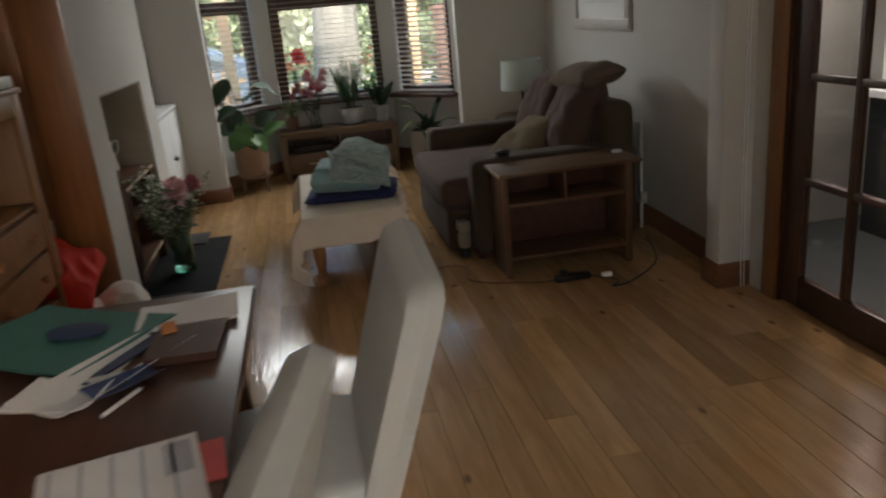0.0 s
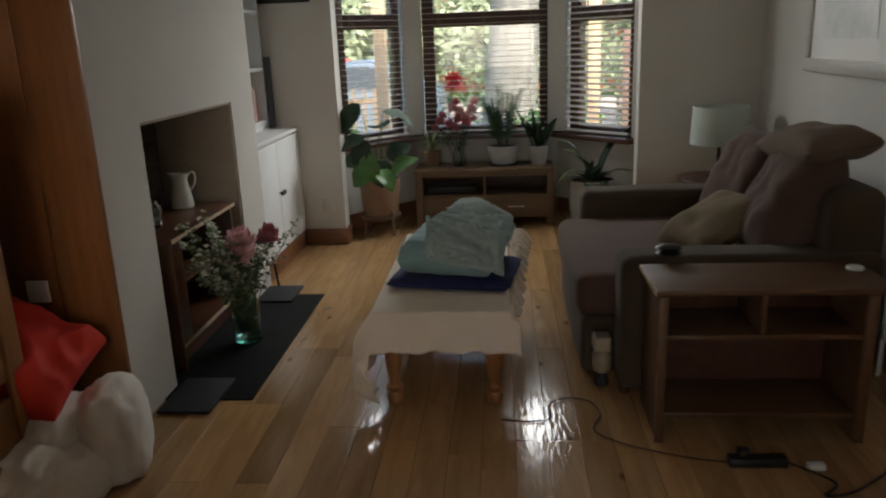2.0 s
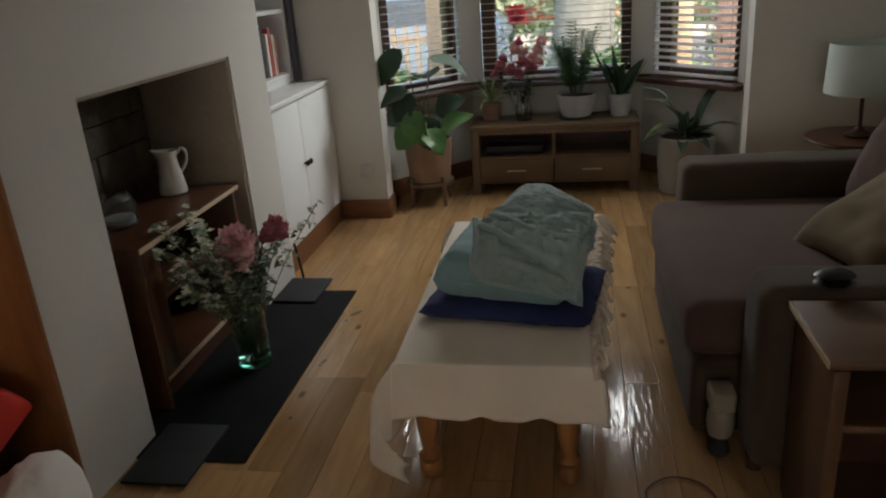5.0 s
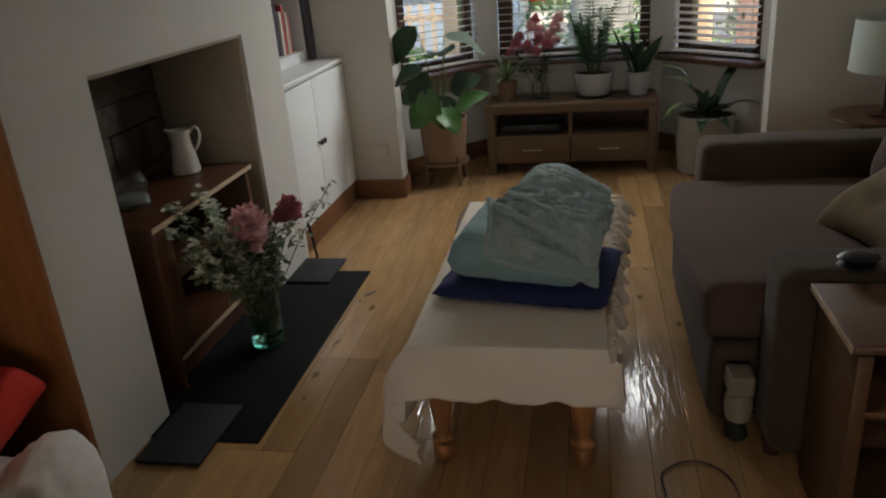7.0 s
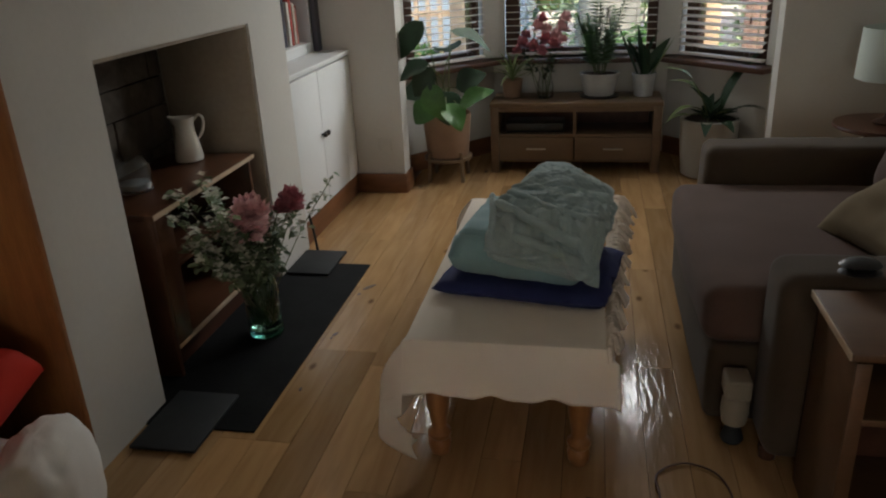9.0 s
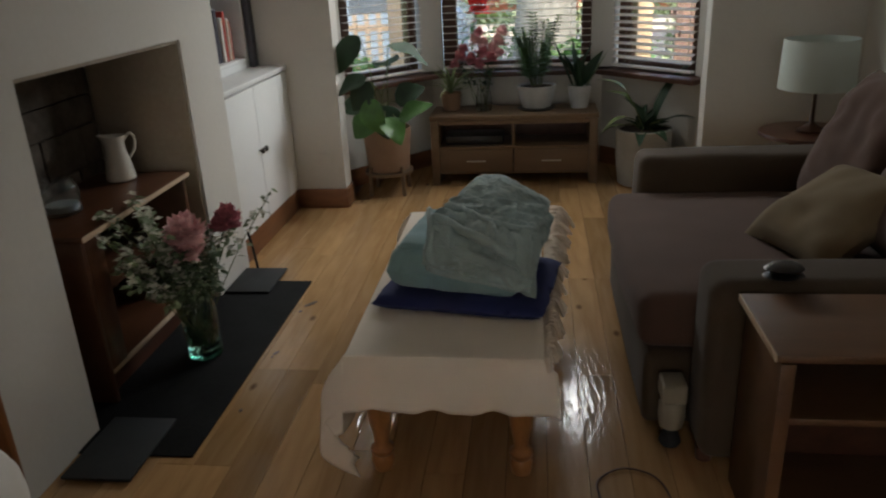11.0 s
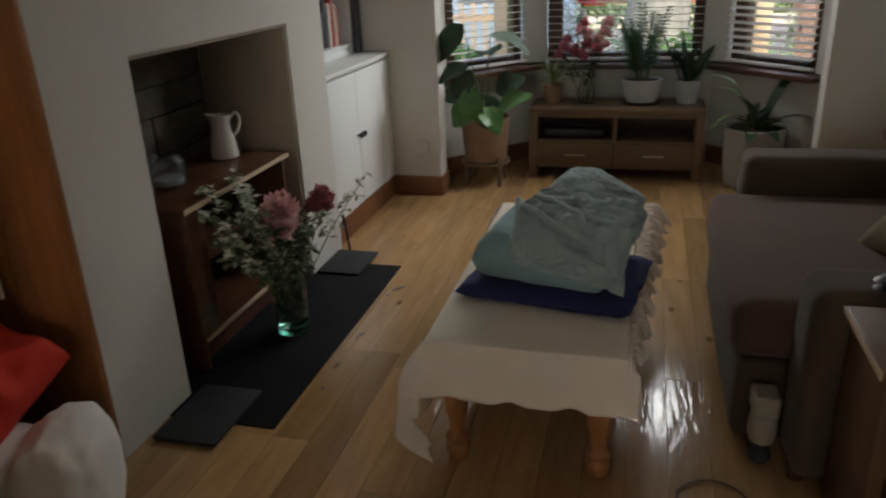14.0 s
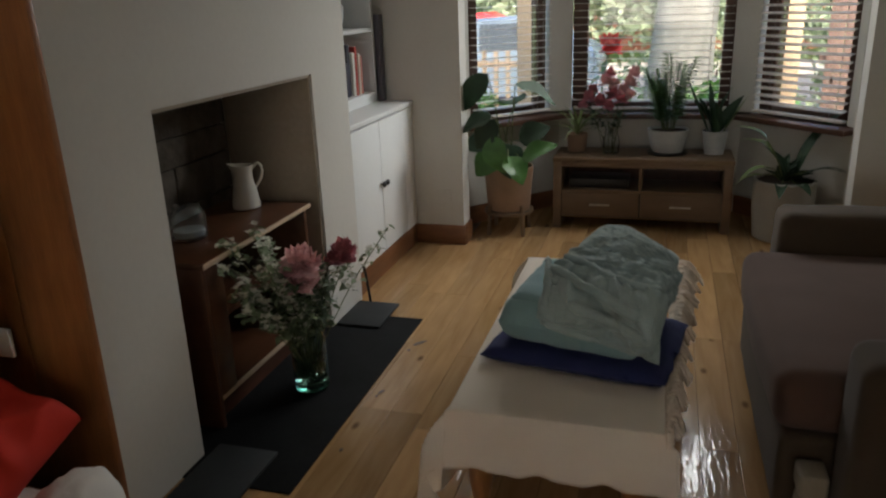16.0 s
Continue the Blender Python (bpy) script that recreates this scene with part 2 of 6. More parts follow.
# floor boards: long grain, per-board tone, wavy hand-scraped relief that breaks up reflections
FLOORB = bpy.data.materials.new("oiled_oak_boards")
FLOORB.use_nodes = True
fn, fl = FLOORB.node_tree.nodes, FLOORB.node_tree.links
fb = fn["Principled BSDF"]
ftc, fmp, finfo = fn.new("ShaderNodeTexCoord"), fn.new("ShaderNodeMapping"), fn.new("ShaderNodeObjectInfo")
fmp.inputs["Scale"].default_value = (7, 0.8, 1)
fl.new(ftc.outputs["Object"], fmp.inputs["Vector"])
fl.new(finfo.outputs["Random"], fmp.inputs["Location"])
fgr = fn.new("ShaderNodeTexNoise")
fgr.inputs["Scale"].default_value, fgr.inputs["Detail"].default_value, fgr.inputs["Distortion"].default_value = 3.0, 6, 0.6
fl.new(fmp.outputs[0], fgr.inputs["Vector"])
framp = fn.new("ShaderNodeValToRGB")
framp.color_ramp.elements[0].position, framp.color_ramp.elements[0].color = 0.30, (0.375, 0.213, 0.096, 1)
framp.color_ramp.elements[1].position, framp.color_ramp.elements[1].color = 0.75, (0.515, 0.320, 0.155, 1)
fl.new(fgr.outputs["Fac"], framp.inputs[0])
fhsv, fmr = fn.new("ShaderNodeHueSaturation"), fn.new("ShaderNodeMapRange")
fmr.inputs[3].default_value, fmr.inputs[4].default_value = 0.78, 1.22
fl.new(finfo.outputs["Random"], fmr.inputs[0])
fl.new(fmr.outputs[0], fhsv.inputs["Value"])
fl.new(framp.outputs[0], fhsv.inputs["Color"])
fkm, fkn, fkr, fkx = fn.new("ShaderNodeMapping"), fn.new("ShaderNodeTexVoronoi"), fn.new("ShaderNodeMapRange"), fn.new("ShaderNodeMix")
fkl = fn.new("ShaderNodeMath")
fkl.operation = "MULTIPLY"
fkl.inputs[1].default_value = 37.0
fl.new(finfo.outputs["Random"], fkl.inputs[0])
fl.new(fkl.outputs[0], fkm.inputs["Location"])
fkm.inputs["Scale"].default_value = (2.6, 1.3, 1)
fl.new(ftc.outputs["Object"], fkm.inputs["Vector"])
fl.new(fkm.outputs[0], fkn.inputs["Vector"])
fkn.voronoi_dimensions = "2D"
fkn.inputs["Scale"].default_value = 1.0
fkr.inputs[1].default_value, fkr.inputs[2].default_value, fkr.inputs[3].default_value, fkr.inputs[4].default_value = 0.015, 0.045, 0.75, 0.0
fl.new(fkn.outputs["Distance"], fkr.inputs[0])
fkx.data_type = "RGBA"
fkx.inputs[7].default_value = (0.075, 0.032, 0.014, 1)
fl.new(fkr.outputs[0], fkx.inputs[0])
fl.new(fhsv.outputs[0], fkx.inputs[6])
fl.new(fkx.outputs[2], fb.inputs["Base Color"])
fwv = fn.new("ShaderNodeTexNoise")
fwm = fn.new("ShaderNodeMapping")
fwm.inputs["Scale"].default_value = (34, 6, 1)
fl.new(ftc.outputs["Object"], fwm.inputs["Vector"])
fl.new(fwm.outputs[0], fwv.inputs["Vector"])
fwv.inputs["Scale"].default_value, fwv.inputs["Detail"].default_value = 1.6, 1.5
frr = fn.new("ShaderNodeMapRange")
frr.inputs[3].default_value, frr.inputs[4].default_value = 0.09, 0.18
fl.new(fgr.outputs["Fac"], frr.inputs[0])
fl.new(frr.outputs[0], fb.inputs["Roughness"])
fbp = fn.new("ShaderNodeBump")
fbp.inputs["Strength"].default_value, fbp.inputs["Distance"].default_value = 0.35, 0.004
fl.new(fwv.outputs["Fac"], fbp.inputs["Height"])
fl.new(fbp.outputs[0], fb.inputs["Normal"])

# ---- building helpers ----
ORIGIN = {}


def finish(bm, name, material, origin=(0, 0, 0), smooth=False):
    me = bpy.data.meshes.new(name)
    bmesh.ops.translate(bm, verts=bm.verts, vec=-Vector(origin))
    bm.normal_update()
    bm.to_mesh(me)
    bm.free()
    me.materials.append(material)
    if smooth:
        me.polygons.foreach_set("use_smooth", [True] * len(me.polygons))
        me.set_sharp_from_angle(angle=radians(42))
    return me


def thing(name, at, label, category, group="", kind=""):
    """An Empty at the base of a thing; its parts hang under it."""
    ob = new(name)
    ob.location = at
    ob.empty_display_size = 0.05
    ORIGIN[ob] = Vector(at)
    return tagged(ob, label, category, group, kind)


def part(name, bm, material, parent, label="", smooth=True, kind=""):
    o = ORIGIN[parent]
    ob = new(name, finish(bm, name, material, o, smooth))
    ob.parent = parent
    ORIGIN[ob] = o
    return tagged(ob, label, kind=kind)


def solid(name, bm, material, at, label, category, group="", kind="", smooth=True):
    """A thing that is one mesh."""
    ob = new(name, finish(bm, name, material, at, smooth))
    ob.location = at
    ORIGIN[ob] = Vector(at)
    return tagged(ob, label, category, group, kind)


def box(x0, x1, y0, y1, z0, z1, bevel=0.0, bm=None, m=None, seg=2):
    b = bmesh.new()
    bmesh.ops.create_cube(b, size=1)
    bmesh.ops.scale(b, verts=b.verts, vec=(x1 - x0, y1 - y0, z1 - z0))
    bmesh.ops.translate(b, verts=b.verts, vec=((x0 + x1) / 2, (y0 + y1) / 2, (z0 + z1) / 2))
    if bevel:
        bmesh.ops.bevel(b, geom=b.edges[:], offset=bevel, segments=seg, affect="EDGES", profile=0.5)
    if m is not None:
        bmesh.ops.transform(b, matrix=m, verts=b.verts)
    return merge(bm, b)


def merge(bm, b):
    if bm is None:
        return b
    t = bpy.data.meshes.new("t")
    b.to_mesh(t)
    b.free()
    bm.from_mesh(t)
    bpy.data.meshes.remove(t)
    return bm


def lathe(profile, at=(0, 0, 0), seg=28, bm=None, m=None, closed=True):
    """A turned body: profile rows of (radius, height)."""
    b = bmesh.new()
    rings = []
    for r, z in profile:
        rings.append([b.verts.new((r * math.cos(2 * math.pi * k / seg), r * math.sin(2 * math.pi * k / seg), z)) for k in range(seg)])
    for a, c in zip(rings, rings[1:]):
        for k in range(seg):
            b.faces.new((a[k], a[(k + 1) % seg], c[(k + 1) % seg], c[k]))
    if closed:
        b.faces.new(list(reversed(rings[0])))
        b.faces.new(rings[-1])
    bmesh.ops.translate(b, verts=b.verts, vec=at)
    if m is not None:
        bmesh.ops.transform(b, matrix=m, verts=b.verts)
    return merge(bm, b)


def tube(points, radius, seg=8, bm=None, taper=1.0):
    """A round rod along points."""
    b = bmesh.new()
    pts = [Vector(p) for p in points]
    rings = []
    for i, p in enumerate(pts):
        d = (pts[min(i + 1, len(pts) - 1)] - pts[max(i - 1, 0)]).normalized()
        q = d.to_track_quat("Z", "Y")
        r = radius * (1 + (taper - 1) * i / max(1, len(pts) - 1))
        rings.append([b.verts.new(p + q @ Vector((r * math.cos(2 * math.pi * k / seg), r * math.sin(2 * math.pi * k / seg), 0))) for k in range(seg)])
    for a, c in zip(rings, rings[1:]):
        for k in range(seg):
            b.faces.new((a[k], a[(k + 1) % seg], c[(k + 1) % seg], c[k]))
    b.faces.new(list(reversed(rings[0])))
    b.faces.new(rings[-1])
    return merge(bm, b)


def curve(points, steps=8):
    """A smooth line through points."""
    p = [Vector(q) for q in points]
    p = [2 * p[0] - p[1]] + p + [2 * p[-1] - p[-2]]
    out = []
    for i in range(1, len(p) - 2):
        for s in range(steps):
            t = s / steps
            out.append(0.5 * (2 * p[i] + (p[i + 1] - p[i - 1]) * t + (2 * p[i - 1] - 5 * p[i] + 4 * p[i + 1] - p[i + 2]) * t * t
                              + (3 * p[i] - p[i - 1] - 3 * p[i + 1] + p[i + 2]) * t ** 3))
    return out + [p[-2]]


def grid_mesh(fn, nu, nv, bm=None, m=None):
    """A sheet from fn(u, v), u and v from 0 to 1."""
    b = bmesh.new()
    rows = [[b.verts.new(fn(i / nu, j / nv)) for i in range(nu + 1)] for j in range(nv + 1)]
    for j in range(nv):
        for i in range(nu):
            b.faces.new((rows[j][i], rows[j][i + 1], rows[j + 1][i + 1], rows[j + 1][i]))
    if m is not None:
        bmesh.ops.transform(b, matrix=m, verts=b.verts)
    return merge(bm, b)


def pillow(w, d, h, m, seed=0, crease=0.02, n=26, square=0.55):
    """A stuffed cushion w by d, h thick, with drawn-in sides and soft creases."""
    b = bmesh.new()
    for side in (1, -1):
        def fn(u, v):
            a, c = 2 * u - 1, 2 * v - 1
            k = (max(0, 1 - a ** 4) * max(0, 1 - c ** 4)) ** square
            x = a * w / 2 * (1 - 0.07 * (1 - c * c) * a * a)
            y = c * d / 2 * (1 - 0.07 * (1 - a * a) * c * c)
            q = Vector((x * 5 + seed * 7.1, y * 5, side * 3 + seed))
            z = side * k * (h / 2 + crease * noise.noise(q) + crease * 0.5 * noise.noise(q * 2.7))
            return Vector((x, y, z))
        grid_mesh(fn, n, n, b)
    bmesh.ops.remove_doubles(b, verts=b.verts, dist=0.0005)
    bmesh.ops.recalc_face_normals(b, faces=b.faces)
    bmesh.ops.transform(b, matrix=m, verts=b.verts)
    return b


def leaf(length, width, m, bend=0.4, fold=0.25, n=8, bm=None, tip=1.0, wave=0.0):
    """A leaf along +y from its stalk, drooping to -z by bend, folded along its rib."""
    def fn(u, v):
        a = 2 * u - 1
        prof = math.sin(math.pi * min(1, v ** 0.75)) ** 0.8 if tip else min(1, 4 * v) * (1 - v ** 6) ** 0.5
        x = a * width / 2 * max(0.02, prof)
        z = -bend * length * v * v + fold * abs(x) + wave * math.sin(9 * v + 3 * a) * abs(a) * width
        return Vector((x, length * v * (1 - 0.18 * bend * v), z))
    return grid_mesh(fn, 4, n, bm, m)


def aim(at, yaw, pitch=0, roll=0):
    """A place whose +y looks at yaw degrees (0 is +y, 90 is -x) and up by pitch."""
    return Matrix.Translation(at) @ Euler((radians(pitch), radians(roll), radians(yaw)), "XYZ").to_matrix().to_4x4()

# ---- the large structure ----
RX = 2.05          # right-hand wall
FX = -1.18         # face of the chimney breast
FY = 7.243         # front wall beside the bay
LX = -1.78         # back of the alcove and left wall
TOP = 2.50


def skewed(xa, xb, y0, y1, thick, z0, z1, bm=None):
    """A wall whose face goes from (xa, y0) to (xb, y1)."""
    b = bmesh.new()
    v = [b.verts.new(p) for z in (z0, z1) for p in ((xa, y0, z), (xa + thick, y0, z), (xb + thick, y1, z), (xb, y1, z))]
    for f in ((0, 3, 2, 1), (4, 5, 6, 7), (0, 1, 5, 4), (1, 2, 6, 5), (2, 3, 7, 6), (3, 0, 4, 7)):
        b.faces.new([v[i] for i in f])
    return merge(bm, b)


solid("wall_right", skewed(1.985, 2.14, 3.864, 7.45, 0.15, 0, TOP), PLASTER, (2.06, 5.5, 0), "off-white plastered wall beside the sofa", "wall", kind="structure", smooth=False)
nib = thing("wall_nib", (1.95, 3.80, 0), "white plastered wall pier beside the glazed door", "wall", kind="structure")
part("nib_body", box(1.835, 2.13, 3.728, 3.862, 0, TOP, 0.006), PLASTER, nib)
part("skirting_board", box(1.820, 2.02, 3.713, 3.727, 0, 0.13, 0.003), SKIRT, nib)
part("skirting_board", box(1.820, 1.834, 3.728, 3.875, 0, 0.13, 0.003), SKIRT, nib)

# right-hand wall of the rear room, with the door opening
DX = 2.0
dw = box(DX, DX + 0.13, 3.56, 3.727, 0, TOP)
box(DX, DX + 0.13, 2.64, 3.56, 2.10, TOP, bm=dw)
box(DX, DX + 0.13, -1.30, 2.64, 0, TOP, bm=dw)
solid("wall_door_side", dw, PLASTER, (DX, 1.5, 0), "off-white plastered wall with the glazed door", "wall", kind="structure", smooth=False)

lw = box(LX - 0.15, LX, -1.30, 4.50, 0, TOP)
box(LX - 0.15, LX, 6.24, 7.40, 0, TOP, bm=lw)
solid("wall_left", lw, PLASTER, (LX, 2, 0), "off-white plastered wall of the rear room and alcove", "wall", kind="structure", smooth=False)
bw = box(LX - 0.15, DX + 0.13, -1.45, -1.30, 0, 0.90)
box(LX - 0.15, DX + 0.13, -1.45, -1.30, 2.10, TOP, bm=bw)
box(LX - 0.15, -0.92, -1.45, -1.30, 0.90, 2.10, bm=bw)
box(1.02, DX + 0.13, -1.45, -1.30, 0.90, 2.10, bm=bw)
solid("wall_back", bw, PLASTER, (0, -1.35, 0), "off-white plastered rear wall with a wide window opening", "wall", kind="structure", smooth=False)
rw = thing("window_4", (0.05, -1.40, 0.90), "wide brown timber window in the rear wall", "window", kind="structure")
part("window_frame", box(0.02, 0.08, -1.43, -1.38, 0.90, 2.10, 0.004, bm=box(-0.92, -0.87, -1.43, -1.38, 0.90, 2.10, 0.004, bm=box(0.97, 1.02, -1.43, -1.38, 0.90, 2.10, 0.004))), WINWOOD, rw)
part("pane", box(-0.865, 0.965, -1.413, -1.408, 0.90, 2.10), GLASS, rw, smooth=False).visible_shadow = False
cl = box(LX - 0.15, 4.2, -1.45, 7.40, TOP, TOP + 0.1)
box(-1.1, 1.5, 7.40, 8.5, TOP, TOP + 0.1, bm=cl)
solid("ceiling", cl, CEIL, (0, 3, TOP), "plain white painted ceiling", "ceiling", kind="structure", smooth=False)

# chimney breast with the square opening
br = thing("chimney_breast", (-1.4, 5.3, 0), "off-white plastered chimney breast with a square fireplace opening", "chimney breast", kind="structure")
part("near_pier", box(LX - 0.15, FX, 4.385, 4.765, 0, TOP), PLASTER, br, smooth=False)
part("far_pier", box(LX - 0.15, FX, 5.864, 6.24, 0, TOP), PLASTER, br, smooth=False)
part("over_mantel", box(LX - 0.15, FX, 4.765, 5.864, 1.200, TOP), PLASTER, br, smooth=False)
fi = thing("fireplace_lining", (-1.6, 5.3, 0), "brown plaster and sooty stone lining of the fireplace", "fireplace", kind="structure")
part("side_lining", box(-1.62, FX - 0.012, 5.850, 5.8635, 0.0, 1.198), SOOT, fi, smooth=False)
part("side_lining", box(-1.62, FX - 0.012, 4.7655, 4.779, 0.0, 1.198), SOOT, fi, smooth=False)
part("top_lining", box(-1.62, FX - 0.012, 4.780, 5.849, 1.186, 1.1995), SOOT, fi, smooth=False)
rng = random.Random(4)
z = 0.0
while z < 1.18:                                   # rough stone courses at the back
    h = min(rng.uniform(0.11, 0.19), 1.185 - z)
    y = 4.78
    while y < 5.84:
        w = rng.uniform(0.14, 0.32)
        y1 = min(y + w, 5.849)
        if y1 - y > 0.02 and h > 0.02:
            d = rng.uniform(0, 0.014)
            part("stone", box(-1.70, -1.625 + d, y + 0.002, y1 - 0.002, z + 0.002, z + h - 0.002, 0.006), STONE, fi)
        y = y1
    z += h
part("back_bed", box(-1.93, -1.66, 4.766, 5.863, 0, 1.199), STONE, fi, smooth=False)

# wood-clad flank of the breast, towards the rear room
wp = thing("wood_panelling", (-1.45, 4.35, 0), "varnished orange-brown wooden cladding on the chimney flank", "panelling", kind="structure")
for i, (xa, xb) in enumerate(((-1.775, -1.60), (-1.597, -1.40), (-1.397, -1.172))):
    part("panel", box(xa, xb, 4.360 + 0.002 * (i % 2), 4.384, 0, TOP - 0.002, 0.004), PANELWOOD, wp)

# front wall beside the bay, and the bay itself
fw = box(LX - 0.15, -0.883, FY, FY + 0.16, 0, TOP)
box(1.300, 2.30, FY, FY + 0.16, 0, TOP, bm=fw)
solid("wall_front", fw, PLASTER, (-1.3, FY, 0), "off-white plastered wall either side of the bay window", "wall", kind="structure", smooth=False)
SILL = 0.70
HEAD = 2.26
PTS = [(-0.883, 7.40), (-0.975, 7.68), (-0.43, 8.30), (0.80, 8.30), (1.36, 7.68), (1.300, 7.40)]


def along(p, q):
    """A frame at p with +x towards q and +y outwards from the room."""
    d = Vector((q[0] - p[0], q[1] - p[1], 0))
    return Matrix.Translation((p[0], p[1], 0)) @ Matrix.Rotation(math.atan2(d.y, d.x), 4, "Z"), d.length


bay = None
for i, (p, q) in enumerate(zip(PTS, PTS[1:])):
    M, L = along(p, q)
    if i in (0, 4):
        bay = box(-0.005, L + 0.02, 0, 0.16, 0, TOP, bm=bay, m=M)
    else:
        bay = box(-0.0, L, 0.0, 0.22, 0, SILL - 0.035, bm=bay, m=M)
        bay = box(-0.0, L, 0.0, 0.22, HEAD, TOP, bm=bay, m=M)
for x, y, a in ((-0.43, 8.30, 24), (0.80, 8.30, -24)):     # plaster posts at the corners
    bay = box(-0.085, 0.085, -0.02, 0.16, 0.70, HEAD, bm=bay, m=pose(x, y, 0, 0, 0, a), bevel=0.006)
for x, y, a in ((-0.985, 7.68, 60), (1.37, 7.68, -60)):
    bay = box(-0.05, 0.05, -0.02, 0.16, 0.70, HEAD, bm=bay, m=pose(x, y, 0, 0, 0, a), bevel=0.006)
solid("bay_wall", bay, PLASTER, (0.2, 8.3, 0), "off-white plastered wall and posts of the bay", "wall", kind="structure", smooth=False)

sl = None
for p, q in list(zip(PTS, PTS[1:]))[1:4]:
    M, L = along(p, q)
    sl = box(-0.05, L + 0.05, -0.15, 0.14, SILL - 0.034, SILL, 0.006, bm=sl, m=M)
solid("window_ledge", sl, WINWOOD, (0.2, 8.2, SILL), "dark brown wooden ledge running round the bay", "window ledge", kind="structure")


def bay_window(n, p, q, a0, a1, tilt, label):
    """One timber window with a transom, two panes, and its slatted blind."""
    M, L = along(p, q)
    at = M @ Vector((L / 2, 0.08, SILL))
    w = thing("window_%d" % n, at, label, "window", kind="structure")
    f = None
    y0, y1 = 0.05, 0.13
    for xa, xb, za, zb in ((a0, a0 + 0.10, SILL, HEAD), (a1 - 0.07, a1, SILL, HEAD), (a0 + 0.10, a1 - 0.07, SILL, SILL + 0.055), (a0 + 0.10, a1 - 0.07, HEAD - 0.06, HEAD), (a0 + 0.10, a1 - 0.07, 1.595, 1.71)):
        f = box(xa, xb, y0, y1, za, zb, 0.006, bm=f, m=M)
    part("window_frame", f, WINWOOD, w, "brown stained timber frame")
    for za, zb in ((SILL + 0.055, 1.595), (1.71, HEAD - 0.06)):
        g = part("pane", box(a0 + 0.10, a1 - 0.07, 0.086, 0.092, za, zb, m=M), GLASS, w, smooth=False)
        g.visible_shadow = False
    bl = thing("venetian_blind", M @ Vector((L / 2, 0.0, HEAD)), "pale slatted venetian blind hanging open in the bay", "blind", group="blinds in the bay")
    part("headrail", box(a0 + 0.01, a1 - 0.01, -0.035, 0.030, HEAD - 0.055, HEAD - 0.004, 0.004, m=M), SLAT, bl)
    pitch = 0.0465
    k = 0
    zz = HEAD - 0.085
    slat_mesh = None
    while zz > SILL + 0.055:
        if slat_mesh is None:
            b = bmesh.new()
            def fn(u, v):
                return Vector((a0 + 0.012 + (a1 - a0 - 0.024) * u, -0.024 + 0.048 * v, 0.0018 * (1 - (2 * v - 1) ** 2)))
            grid_mesh(fn, 1, 4, b)
            r = bmesh.ops.solidify(b, geom=b.faces[:], thickness=0.0014)
            me = bpy.data.meshes.new("slat")
            b.to_mesh(me)
            b.free()
            me.materials.append(SLAT)
            slat_mesh = me
        s = new("slat", slat_mesh)
        s.parent = bl
        s.matrix_local = Matrix.Translation(-ORIGIN[bl]) @ M @ Matrix.Translation((0, -0.002, zz)) @ Matrix.Rotation(radians(tilt + 0.6 * math.sin(k * 1.7)), 4, "X")
        zz -= pitch
        k += 1
    part("bottom_rail", box(a0 + 0.012, a1 - 0.012, -0.026, 0.022, SILL + 0.012, SILL + 0.030, 0.004, m=M), SLAT, bl)
    for f_ in (0.14, 0.5, 0.86) if L > 0.9 else (0.2, 0.8):
        xx = a0 + (a1 - a0) * f_
        part("ladder_cord", tube([M @ Vector((xx, -0.028, SILL + 0.03)), M @ Vector((xx, -0.028, HEAD - 0.05))], 0.0011, 5), CORD, bl)
        part("ladder_cord", tube([M @ Vector((xx, 0.024, SILL + 0.03)), M @ Vector((xx, 0.024, HEAD - 0.05))], 0.0011, 5), CORD, bl)
    xx = a1 - 0.10
    part("pull_cord", tube([M @ Vector((xx, -0.045, 0.98)), M @ Vector((xx, -0.04, HEAD - 0.05))], 0.0014, 5), CORD, bl)
    part("cord_tassel", lathe([(0.003, 0.04), (0.006, 0.02), (0.009, 0.0), (0.004, -0.004)], M @ Vector((xx, -0.045, 0.945)), 10), WINWOOD, bl, "dark wooden tassel")
    return w


bay_window(1, PTS[1], PTS[2], 0.05, 0.735, 1, "narrow brown timber bay window with a transom")
bay_window(2, PTS[2], PTS[3], 0.085, 1.150, 1, "wide brown timber bay window with a transom")
bay_window(3, PTS[3], PTS[4], 0.095, 0.785, 15, "narrow brown timber bay window behind half-closed slats")

# skirting boards
sk = thing("baseboard", (0, 7, 0), "brown stained wooden skirting boards", "skirting", kind="structure")
part("board", box(-1.215, -0.870, FY - 0.018, FY - 0.001, 0, 0.126, 0.004), SKIRT, sk)
part("board", box(-0.882, -0.866, FY - 0.001, 7.40, 0, 0.126, 0.004), SKIRT, sk)
part("board", box(1.285, 2.13, FY - 0.018, FY - 0.001, 0, 0.126, 0.004), SKIRT, sk)
part("board", skewed(1.968, 2.122, 3.880, 7.22, 0.016, 0, 0.126), SKIRT, sk)
for p, q in list(zip(PTS, PTS[1:]))[1:4]:
    M, L = along(p, q)
    part("board", box(0.01, L - 0.01, -0.018, -0.002, 0, 0.126, 0.004, m=M), SKIRT, sk)

